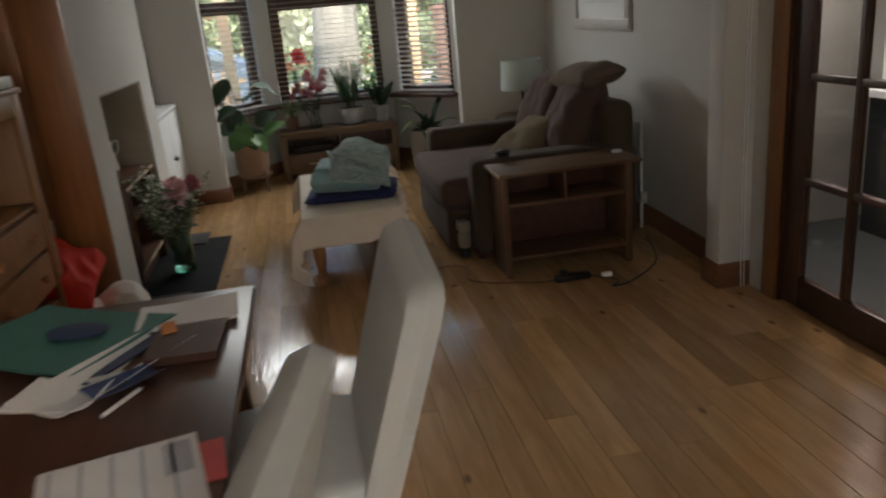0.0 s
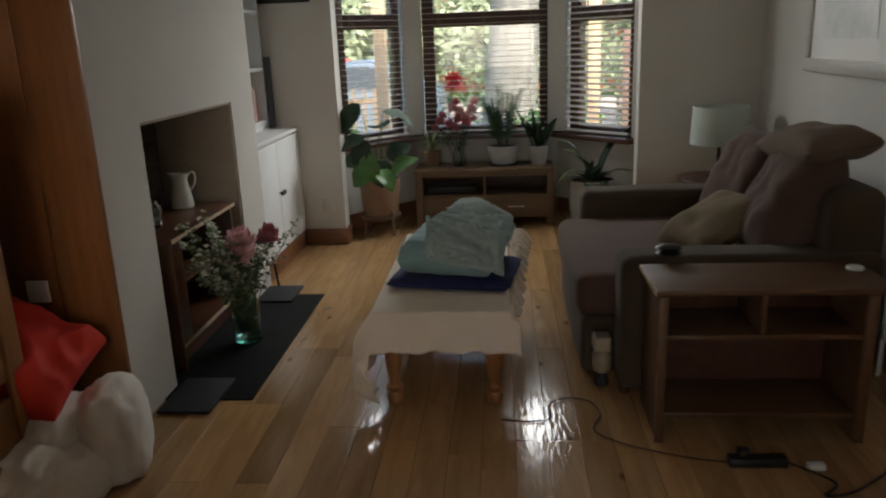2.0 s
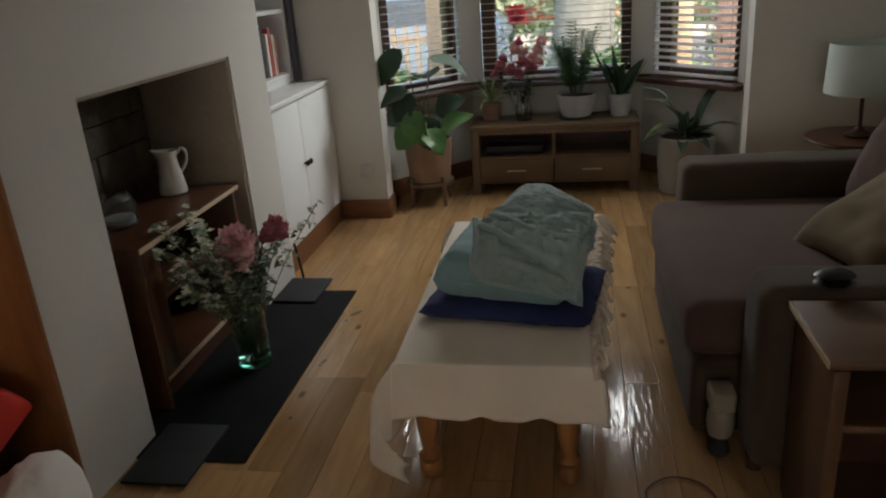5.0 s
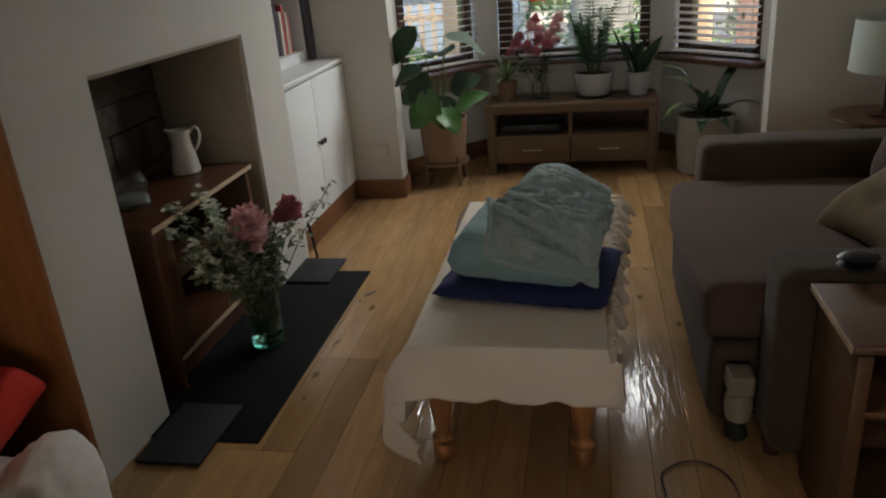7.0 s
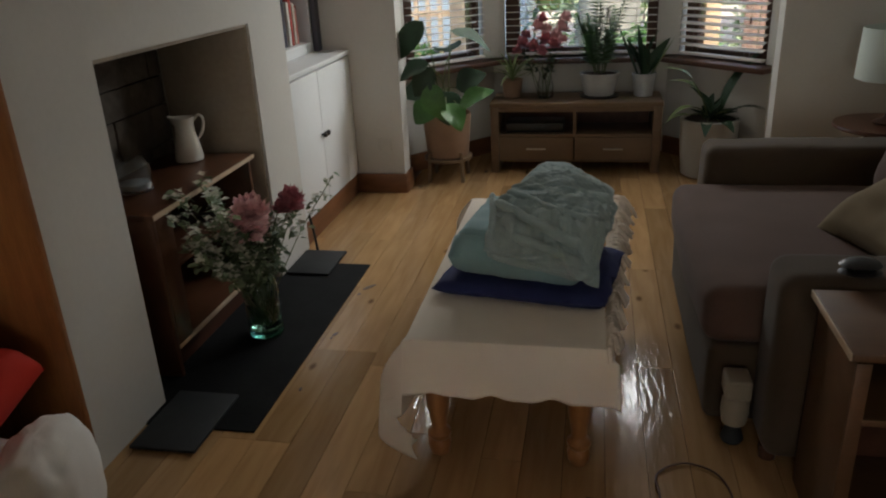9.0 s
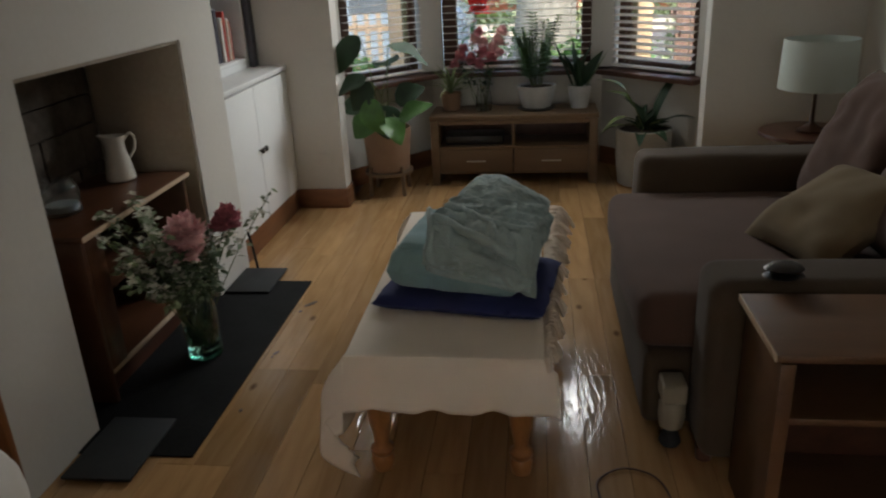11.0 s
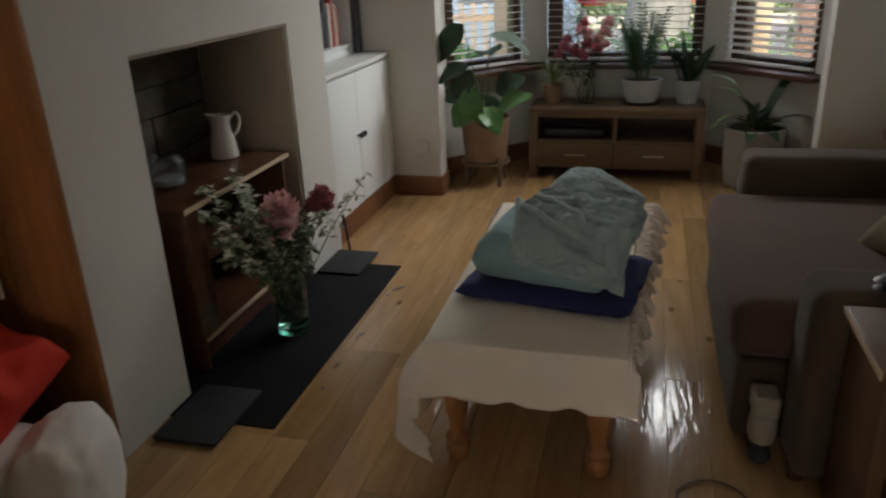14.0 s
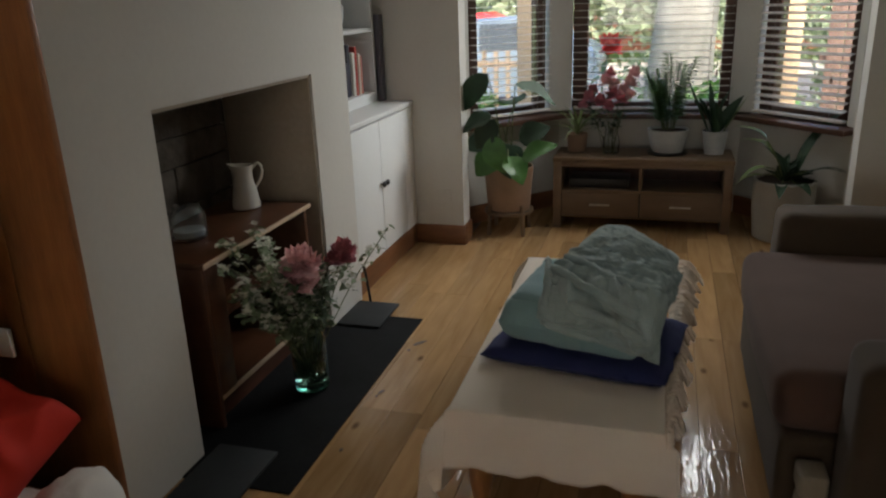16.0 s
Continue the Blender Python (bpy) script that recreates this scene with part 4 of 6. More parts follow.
solid("navy_cushion", slab(0.545, 0.42, 0.052, pose(0.105, 5.000, TZ + 0.032, 1.0, 0, -9), 2, 0.010), NAVY, (0.105, 5.0, TZ), "flat navy blue cushion on the cream cloth", "cushion")
TEALB = thing("teal_blanket", (0.10, 5.0, TZ + 0.06), "folded teal fleece blanket on the navy cushion", "blanket")
part("lower_fold", slab(0.425, 0.40, 0.135, pose(0.090, 5.035, TZ + 0.122, 1, 2.5, -9), 5, 0.010), TEAL, TEALB)
part("upper_fold", slab(0.37, 0.35, 0.036, pose(0.092, 5.045, TZ + 0.188, 1.0, 2.5, -9), 9, 0.008), TEAL, TEALB)


def smooth(x, a, b):
    t = min(1, max(0, (x - a) / (b - a)))
    return t * t * (3 - 2 * t)


def throw_layer(a0, a1, drop, back, lift, thick, seed, swing):
    """One soft layer of the folded throw, lying on the pile and bent down over its front edge."""
    R = 0.040
    def place(a, s, n):
        q = Vector((a * 7 + seed, s * 6, 0))
        wv = noise.noise(q) + 0.5 * noise.noise(q * 2.3)
        s2 = s + swing * math.sin(9 * a + seed) - 0.14 * a * smooth(0.15 - s, 0, 0.2)
        crimp = 0.0035 * noise.noise(Vector((a * 60, s * 26 + seed, 1))) + 0.0030 * noise.noise(Vector((a * 34, s * 90, seed))) + 0.0022 * math.sin(210 * s + 12 * wv + 20 * a)
        n2 = n + lift + (0.012 * wv + 2.0 * crimp + 0.026 * (0.45 - abs(math.sin(21 * s + 9 * a + 1.8 * wv)) ** 0.7) * smooth(0.24 - s, 0, 0.2)) * (1 if n > -0.001 else 0.4)
        if s2 > 0:
            y, z_ = s2, n2
        else:
            th = min(-s2 / R, math.pi * 0.46)
            rest = max(0, -s2 - R * math.pi * 0.46)
            y = -(R + n2) * math.sin(th) - rest * math.cos(th)
            z_ = -R + (R + n2) * math.cos(th) - rest * math.sin(th)
        return Vector((a + 0.012 * wv, y, z_ - 0.10 * max(0, a - 0.11) - 0.05 * max(0, -0.09 - a)))
    b = bmesh.new()
    for side in (1, -1):
        def fn(u, v):
            p, c = 2 * u - 1, 2 * v - 1
            e = (max(0, 1 - abs(p) ** 14) * max(0, 1 - abs(c) ** 22)) ** 0.5
            edge = 0.010 * noise.noise(Vector((p * 2 + seed, c * 2, 4)))
            return place((a0 + a1) / 2 + (a1 - a0) / 2 * p + edge, -drop + (back + drop) * v + edge, thick * (0.5 + 0.5 * side * e))
        grid_mesh(fn, 46, 84, b)
    bmesh.ops.remove_doubles(b, verts=b.verts, dist=0.0004)
    bmesh.ops.recalc_face_normals(b, faces=b.faces)
    bmesh.ops.transform(b, matrix=pose(0.130, 4.895, 0.630, 0, 3, -9), verts=b.verts)
    return b


kt = thing("knit_throw", (0.12, 5.1, TZ + 0.2), "crumpled grey-teal knitted throw folded on the teal blanket", "blanket")
part("bottom_layer", throw_layer(-0.150, 0.205, 0.108, 0.34, 0.000, 0.032, 1.0, 0.006), KNIT, kt)
part("second_layer", throw_layer(-0.146, 0.200, 0.088, 0.29, 0.029, 0.030, 4.3, 0.012), KNIT, kt)
part("third_layer", throw_layer(-0.142, 0.195, 0.036, 0.22, 0.056, 0.030, 7.7, 0.018), KNIT, kt)


def flap_fn(side):
    """The raised rear fold: a thick leaf leaning back, high at one side."""
    def f(u, v):
        p, c = 2 * u - 1, 2 * v - 1
        e = (max(0, 1 - abs(p) ** 7) * max(0, 1 - abs(c) ** 5)) ** 0.5
        q = Vector((p * 1.6 + 5, c * 1.6, 0.3))
        w = noise.noise(q)
        crimp = 0.0008 * math.sin(95 * v + 14 * w + 8 * u) + 0.0060 * noise.noise(Vector((u * 16, v * 30, 2)))
        x = 0.160 * p * (1 - 0.10 * smooth(v, 0.6, 1)) + 0.02 * v
        return Vector((x, 0.300 * v, 0.030 * side * e + 0.012 * w + crimp + 0.030 * math.sin(2.6 * v) - 0.075 * smooth(u, 0.35, 1.0) - 0.04 * smooth(1 - u, 0.8, 1)))
    return f


fb_ = bmesh.new()
for s_ in (1, -1):
    grid_mesh(flap_fn(s_), 60, 60, fb_)
bmesh.ops.remove_doubles(fb_, verts=fb_.verts, dist=0.0004)
bmesh.ops.recalc_face_normals(fb_, faces=fb_.faces)
bmesh.ops.transform(fb_, matrix=pose(0.170, 5.085, 0.676, 2, 0, -8), verts=fb_.verts)
part("rear_fold", fb_, KNIT, kt)


def fold_roll(points, r, seed):
    """A rounded fold of the throw running along points, uneven in thickness."""
    line = curve(points, 12)
    b = tube(line, r, 14)
    for v in b.verts:
        q = v.co * 22 + Vector((seed, 0, 0))
        near = min(line, key=lambda p: (p - v.co).length)
        v.co = near + (v.co - near) * (1 + 0.45 * noise.noise(q * 0.6)) + 0.0035 * noise.noise_vector(q * 2.4)
    ends = (line[0], line[-1])
    for v in b.verts:
        for e in ends:
            if (v.co - e).length < 1.6 * r and min((v.co - p).length for p in line[2:-2]) > 1.1 * r:
                v.co = e + (v.co - e) * 0.5
    return b


for k, (pts, r) in enumerate(((((0.000, 4.93, 0.722), (0.095, 4.866, 0.696), (0.165, 4.823, 0.676), (0.240, 4.796, 0.648), (0.318, 4.828, 0.602)), 0.017),
                              (((0.010, 4.858, 0.662), (0.107, 4.804, 0.640), (0.190, 4.798, 0.612), (0.256, 4.785, 0.588), (0.315, 4.810, 0.565)), 0.015),
                              (((-0.010, 4.850, 0.582), (0.077, 4.822, 0.564), (0.154, 4.814, 0.549), (0.230, 4.812, 0.535), (0.285, 4.800, 0.534)), 0.012),
                              (((-0.020, 5.00, 0.726), (-0.004, 4.90, 0.700), (-0.006, 4.846, 0.640), (-0.014, 4.850, 0.570)), 0.011),
                              (((0.030, 5.02, 0.726), (0.100, 4.965, 0.722), (0.160, 4.900, 0.718), (0.239, 4.884, 0.696), (0.322, 4.906, 0.672)), 0.015))):
    part("fold", fold_roll(pts, r, 3.1 * k), KNIT, kt)

# ---- sofa and cushions ----
sofa = thing("sofa", (1.3, 5.42, 0), "taupe fabric two-seat sofa with square arms", "sofa")
def soft_box(x0, x1, y0, y1, z0, z1, bev, puff=0.012, seed=0, cuts=10):
    b = box(x0, x1, y0, y1, z0, z1, bev, seg=4)
    bmesh.ops.subdivide_edges(b, edges=[e for e in b.edges if e.calc_length() > 0.12], cuts=cuts, use_grid_fill=True)
    c = Vector(((x0 + x1) / 2, (y0 + y1) / 2, (z0 + z1) / 2))
    h = Vector(((x1 - x0) / 2, (y1 - y0) / 2, (z1 - z0) / 2))
    for v in b.verts:
        r = v.co - c
        k = [max(0, 1 - (abs(r[i]) / h[i]) ** 2) for i in range(3)]
        for i in range(3):
            o = k[(i + 1) % 3] * k[(i + 2) % 3]
            v.co[i] += (1 if r[i] > 0 else -1) * puff * o * (abs(r[i]) / h[i]) ** 3
        v.co += 0.004 * noise.noise_vector(v.co * 5 + Vector((seed, 0, 0)))
    return b
part("arm", soft_box(0.798, 1.82, 4.640, 4.860, 0.04, 0.615, 0.045, 0.008, 1), SOFA, sofa)
part("arm", soft_box(0.775, 1.82, 5.985, 6.215, 0.04, 0.618, 0.045, 0.008, 2), SOFA, sofa)
part("base", soft_box(0.660, 1.81, 4.862, 5.983, 0.02, 0.285, 0.03, 0.004, 3), SOFA, sofa)
part("seat_cushion", soft_box(0.640, 1.50, 4.868, 5.978, 0.287, 0.475, 0.05, 0.022, 4), SOFAC, sofa)
part("backrest", soft_box(1.60, 1.835, 4.70, 6.15, 0.28, 0.86, 0.06, 0.01, 5), SOFA, sofa)
for x in (0.83, 1.76):
    for y in (4.72, 6.13):
        part("leg", lathe([(0.024, 0.0), (0.028, 0.045)], (x, y, 0.001), 14), MAHOG, sofa)
for k, (y, zc, a) in enumerate(((5.68, 0.745, 4), (5.12, 0.765, -3))):
    solid("back_cushion", pillow(0.58, 0.56, 0.25, Matrix.Translation((1.56, y - 0.06, zc - 0.02)) @ Euler((0, radians(-64), radians(a))).to_matrix().to_4x4(), k + 3, 0.03), SOFAC, (1.48, y, 0.48), "plump mauve-taupe back cushion on the sofa", "cushion", group="sofa back cushions")
solid("scatter_cushion", pillow(0.43, 0.43, 0.15, Matrix.Translation((1.305, 5.235, 0.612)) @ Euler((radians(30.8), radians(-2.5), radians(-73.2))).to_matrix().to_4x4(), 8, 0.02), BEIGE, (1.22, 5.2, 0.48), "beige scatter cushion leaning on the sofa seat", "cushion")
solid("head_cushion", pillow(0.30, 0.66, 0.15, Matrix.Translation((1.66, 5.06, 1.00)) @ Euler((radians(-4), radians(-8), 0)).to_matrix().to_4x4(), 12, 0.02), HEADC, (1.64, 5.15, 0.93), "long brown cushion lying along the sofa back", "cushion")
gc = thing("spectacle_case", (0.985, 4.68, 0.622), "glossy black rounded case lying on the sofa arm", "case")
def shell(z0, z1, k):
    b = lathe([(0.012, z0), (0.030, z0 + 0.15 * (z1 - z0)), (0.040, z0 + 0.5 * (z1 - z0)), (0.030, z0 + 0.88 * (z1 - z0)), (0.010, z1)], (0, 0, 0), 28)
    for v in b.verts:
        v.co.x *= 1.45 * (1 - 0.25 * (v.co.x > 0) * abs(v.co.x) / 0.04 * k)
    bmesh.ops.transform(b, matrix=pose(0.985, 4.675, 0.624, 0, 0, 8), verts=b.verts)
    return b
part("lower_shell", shell(0.0, 0.016, 0.3), BLACK, gc)
part("upper_shell", shell(0.0165, 0.042, 0.6), BLACK, gc)

# bookcase unit at the near arm
un = thing("side_unit", (1.25, 4.45, 0), "open oak side unit with shelves beside the sofa arm", "side unit")
part("top_board", box(0.862, 1.69, 4.290, 4.628, 0.578, 0.600, 0.005), OAK, un)
part("top_lipping", box(0.858, 0.8615, 4.292, 4.626, 0.580, 0.599, 0.001), EDGE, un, "pale edge strip")
for xa, xb in ((0.880, 0.906), (1.590, 1.616)):
    part("side_panel", box(xa, xb, 4.300, 4.620, 0.0, 0.577, 0.003), OAK, un)
part("back_panel", box(0.907, 1.589, 4.600, 4.612, 0.06, 0.577), MAHOG, un)
part("shelf", box(0.907, 1.589, 4.305, 4.599, 0.405, 0.423, 0.002), OAK, un)
part("shelf", box(0.907, 1.589, 4.305, 4.599, 0.095, 0.115, 0.002), OAK, un)
part("divider", box(1.236, 1.252, 4.308, 4.599, 0.424, 0.577, 0.002), OAK, un)
part("corner_post", box(0.872, 0.905, 4.288, 4.2995, 0.0, 0.577, 0.003), OAK, un)
part("corner_post", box(1.592, 1.625, 4.288, 4.2995, 0.0, 0.577, 0.003), OAK, un)
solid("white_disc", lathe([(0.030, 0), (0.032, 0.004), (0.028, 0.011), (0.015, 0.012)], (1.635, 4.52, 0.6005), 22), WHITE, (1.635, 4.52, 0.6), "small white plastic disc on the side unit", "disc")
wh = thing("plug_adapter", (0.735, 4.79, 0.0), "putty-coloured plug-in device standing at the sofa front", "device")
part("body", box(0.700, 0.775, 4.740, 4.835, 0.170, 0.236, 0.010, seg=3), PUTTY, wh)
part("cup", lathe([(0.020, 0.0), (0.036, 0.010), (0.042, 0.05), (0.040, 0.09), (0.03, 0.105)], (0.740, 4.790, 0.060), 20), PUTTY, wh, "rounded grey container")
part("foot", lathe([(0.03, 0.0), (0.035, 0.01), (0.02, 0.061)], (0.740, 4.790, 0.001), 16), SLATE_L, wh)
solid("floor_cable", tube(curve([(0.30, 4.455, 0.006), (0.42, 4.44, 0.006), (0.50, 4.47, 0.006), (0.50, 4.58, 0.006), (0.58, 4.645, 0.006), (0.67, 4.61, 0.006), (0.70, 4.50, 0.006), (0.66, 4.38, 0.006), (0.73, 4.29, 0.006), (0.85, 4.225, 0.006), (1.0, 4.17, 0.006), (1.17, 4.14, 0.006)], 7), 0.0030, 7), BROWNL, (0.7, 4.4, 0), "looped dark brown cable lying on the boards", "cable")
ps = thing("power_strip", (1.2, 4.14, 0), "dark power strip with plugs on the floor", "power strip")
part("body", box(1.10, 1.30, 4.115, 4.165, 0.001, 0.035, 0.006), BLACK, ps)
part("plug", box(1.13, 1.17, 4.12, 4.16, 0.036, 0.065, 0.006), BLACK, ps)
part("plug", box(1.36, 1.42, 4.10, 4.13, 0.001, 0.025, 0.006), WHITE, ps, "white loose plug")
part("lead", tube(curve([(1.30, 4.14, 0.012), (1.36, 4.10, 0.006), (1.42, 4.02, 0.006), (1.36, 3.95, 0.006), (1.50, 4.0, 0.006), (1.75, 4.25, 0.006), (1.90, 4.70, 0.01)], 7), 0.004, 7), BLACK, ps)

# right wall: radiator, picture, hook; lamp behind the sofa
rd = thing("radiator", (1.95, 5.4, 0.12), "white enamelled panel radiator behind the sofa", "radiator")
part("panel", box(1.975, 2.0, 4.95, 5.9, 0.14, 0.68, 0.008), RADW, rd)
for i in range(14):
    part("convector_rib", box(1.969, 1.9745, 4.99 + 0.065 * i, 5.02 + 0.065 * i, 0.17, 0.65, 0.002), RADW, rd)
part("pipe", tube(curve([(1.965, 4.90, 0.0), (1.965, 4.90, 0.3), (1.965, 4.90, 0.60), (1.97, 4.93, 0.64)], 5), 0.009, 8), RADW, rd)
part("pipe", tube([(1.945, 4.87, 0.0), (1.945, 4.87, 0.70)], 0.008, 8), RADW, rd)
part("valve", lathe([(0.012, 0), (0.022, 0.01), (0.024, 0.05), (0.018, 0.075), (0.008, 0.078)], (1.955, 4.85, 0.17), 16), RADW, rd, "white thermostat valve")
pc = thing("framed_picture", (2.08, 5.78, 1.24), "large pale-framed faded print on the wall", "picture")
MP = Matrix.Translation((2.045, 5.2, 0)) @ Matrix.Rotation(radians(-2.5), 4, "Z")
fr2 = None
for ya, yb, za, zb in ((0, 1.14, 1.240, 1.315), (0, 1.14, 2.00, 2.075), (0, 0.075, 1.3155, 1.9995), (1.065, 1.14, 1.3155, 1.9995)):
    fr2 = box(-0.030, 0.0, ya, yb, za, zb, 0.006, bm=fr2, m=MP)
part("frame", fr2, PFRAME, pc)
part("mount", box(-0.012, -0.006, 0.07, 1.07, 1.31, 2.005, m=MP), MOUNT, pc, smooth=False)
part("print", box(-0.015, -0.0125, 0.22, 0.92, 1.42, 1.90, m=MP), PICT, pc, smooth=False)
part("glazing", box(-0.021, -0.018, 0.074, 1.066, 1.314, 2.0, m=MP), GLASS, pc, smooth=False).visible_shadow = False
hk = thing("wall_hook", (2.0, 4.42, 1.50), "small metal double hook on the wall", "hook")
part("plate", box(1.985, 2.003, 4.38, 4.46, 1.50, 1.53, 0.003), STEEL, hk)
for y in (4.39, 4.45):
    part("prong", tube(curve([(1.985, y, 1.515), (1.955, y, 1.505), (1.945, y, 1.53)], 5), 0.005), STEEL, hk)
lt = thing("lamp_table", (1.76, 6.80, 0), "small dark wooden table behind the sofa", "side table")
part("tabletop", lathe([(0.25, 0), (0.255, 0.008), (0.25, 0.02)], (1.75, 6.80, 0.52), 36), MAHOG, lt)
for k in range(3):
    a = radians(90 + 120 * k)
    part("leg", tube([(1.75 + 0.20 * math.cos(a), 6.8 + 0.20 * math.sin(a), 0.0), (1.75 + 0.12 * math.cos(a), 6.8 + 0.12 * math.sin(a), 0.52)], 0.014, 10), MAHOG, lt)
la = thing("table_lamp", (1.75, 6.80, 0.54), "unlit table lamp with a pale mint drum shade", "lamp")
part("base", lathe([(0.07, 0), (0.075, 0.01), (0.03, 0.03), (0.012, 0.05), (0.009, 0.26), (0.014, 0.27)], (1.75, 6.80, 0.541), 24), DOORWOOD, la)
shd = lathe([(0.185, 0.0), (0.176, 0.245), (0.173, 0.245), (0.182, 0.0)], (1.75, 6.80, 0.765), 44, closed=False)
part("shade", shd, SHADE, la)
part("shade_ring", lathe([(0.012, 0.0), (0.181, 0.0), (0.181, 0.003), (0.012, 0.003)], (1.75, 6.80, 0.80), 30, closed=False), STEEL, la)

# ---- bay: media unit and plants ----
tv = thing("media_unit", (0.175, 7.9, 0), "mid-brown oak low media unit with two drawers and open bays", "media unit")
X0, X1, Y0, Y1, ZT = -0.388, 0.735, 7.722, 8.10, 0.478
part("top_board", box(X0 - 0.004, X1 + 0.004, Y0 - 0.006, Y1, ZT - 0.030, ZT, 0.004), TVOAK, tv)
for xa, xb in ((X0, X0 + 0.055), (X1 - 0.055, X1)):
    part("leg_panel", box(xa, xb, Y0, Y1 - 0.002, 0.0, ZT - 0.031, 0.004), TVOAK, tv)
part("shelf", box(X0 + 0.056, X1 - 0.056, Y0 + 0.004, Y1 - 0.004, 0.245, 0.263, 0.002), TVOAK, tv)
part("bottom", box(X0 + 0.056, X1 - 0.056, Y0 + 0.012, Y1 - 0.004, 0.072, 0.088, 0.002), TVOAK, tv)
part("back_panel", box(X0 + 0.056, X1 - 0.056, Y1 - 0.015, Y1 - 0.004, 0.089, 0.446), MAHOG, tv)
part("divider", box(0.164, 0.184, Y0 + 0.004, Y1 - 0.016, 0.264, 0.446, 0.002), TVOAK, tv)
part("rail", box(X0 + 0.056, X1 - 0.056, Y0 + 0.003, Y0 + 0.02, 0.415, 0.446, 0.002), TVOAK, tv)
for xa, xb in ((X0 + 0.058, 0.170), (0.178, X1 - 0.058)):
    dr = part("drawer", box(xa, xb, Y0 + 0.001, Y0 + 0.30, 0.090, 0.243, 0.004), TVOAK, tv)
    xc = (xa + xb) / 2
    part("handle", tube([(xc - 0.065, Y0 - 0.018, 0.168), (xc + 0.065, Y0 - 0.018, 0.168)], 0.0055, 8), STEEL, dr, "slim steel bar handle")
bx = thing("media_box", (-0.09, 7.86, 0.263), "black electronic box inside the open bay", "electronics")
part("body", box(-0.29, 0.10, 7.78, 8.0, 0.265, 0.325, 0.004), BLACK, bx)
part("display", box(-0.12, -0.02, 7.777, 7.7795, 0.285, 0.305), SLATE_L, bx)

rngp = random.Random(21)


def big_leaf_plant():
    """A broad-leaved plant on arching stalks in a tan planter on a wooden stand."""
    cx, cy = -0.66, 7.58
    p = thing("potted_plant", (cx, cy, 0), "broad-leaved green plant in a tan planter on wooden legs", "plant")
    sd = part("planter", lathe([(0.118, 0.16), (0.138, 0.165), (0.160, 0.42), (0.160, 0.445), (0.150, 0.445), (0.148, 0.40), (0.05, 0.39)], (cx, cy, 0), 36), TERRA, p, "tan ceramic planter")
    part("soil", lathe([(0.02, 0.40), (0.148, 0.405), (0.10, 0.415)], (cx, cy, 0), 24), SOIL, p)
    for k in range(4):
        a = radians(45 + 90 * k)
        part("stand_leg", tube([(cx + 0.16 * math.cos(a), cy + 0.16 * math.sin(a), 0.001), (cx + 0.148 * math.cos(a), cy + 0.148 * math.sin(a), 0.20)], 0.013, 10), TVOAK, p)
    part("stand_ring", lathe([(0.150, 0.14), (0.162, 0.14), (0.162, 0.158), (0.150, 0.158)], (cx, cy, 0), 30), TVOAK, p)
    # stalk end, leaf tip, the way its face looks, width, material
    spec = [((-0.73, 7.30, 1.06), (-0.90, 7.27, 0.87), (0.3, -0.7, 0.7), 0.135, LEAF), ((-0.56, 7.30, 1.00), (-0.33, 7.32, 0.94), (0, -0.25, 1.0), 0.150, LEAF),
            ((-0.70, 7.28, 0.81), (-0.89, 7.26, 0.76), (0.2, -0.5, 0.9), 0.140, LEAF), ((-0.68, 7.27, 0.79), (-0.79, 7.24, 0.63), (0.4, -0.8, 0.6), 0.130, LEAF),
            ((-0.70, 7.26, 0.69), (-0.64, 7.19, 0.50), (-0.5, -0.8, 0.6), 0.160, LEAFB), ((-0.52, 7.28, 0.55), (-0.35, 7.24, 0.67), (-0.6, -0.7, 0.7), 0.130, LEAFB),
            ((-0.60, 7.26, 0.57), (-0.49, 7.18, 0.46), (0.5, -0.7, 0.7), 0.150, LEAFB), ((-0.72, 7.50, 0.60), (-0.90, 7.44, 0.63), (0, -0.7, 0.7), 0.180, LEAF),
            ((-0.58, 7.52, 0.62), (-0.42, 7.50, 0.72), (0, -0.8, 0.6), 0.150, LEAF), ((-0.64, 7.40, 0.62), (-0.60, 7.28, 0.47), (0, -0.9, 0.5), 0.190, LEAF),
            ((-0.70, 7.36, 0.55), (-0.80, 7.28, 0.47), (0, -0.8, 0.6), 0.160, LEAFB), ((-0.62, 7.62, 0.84), (-0.70, 7.78, 0.88), (0, -0.4, 0.9), 0.170, LEAF)]
    for e, tip_, face, w, m_ in spec:
        base = Vector((cx + rngp.uniform(-0.05, 0.05), cy + rngp.uniform(-0.05, 0.05), 0.41))
        end, way = Vector(e), Vector(tip_) - Vector(e)
        mid = base.lerp(end, 0.5) + Vector((0, 0, 0.09))
        part("stalk", tube(curve([base, mid, end], 6), 0.0045, 6, taper=0.7), STEM, p)
        y_ = way.normalized()
        x_ = y_.cross(Vector(face)).normalized()
        z_ = x_.cross(y_)
        M = Matrix.Translation(end) @ Matrix((x_, y_, z_)).transposed().to_4x4()
        part("leaf", leaf(way.length * 1.15, w * 1.12, M, bend=0.25, fold=0.22, n=10, tip=1, wave=0.05), m_, p)
big_leaf_plant()


def pot(thing_, profile, at, material, label):
    part("pot", lathe(profile, at, 34), material, thing_, label)


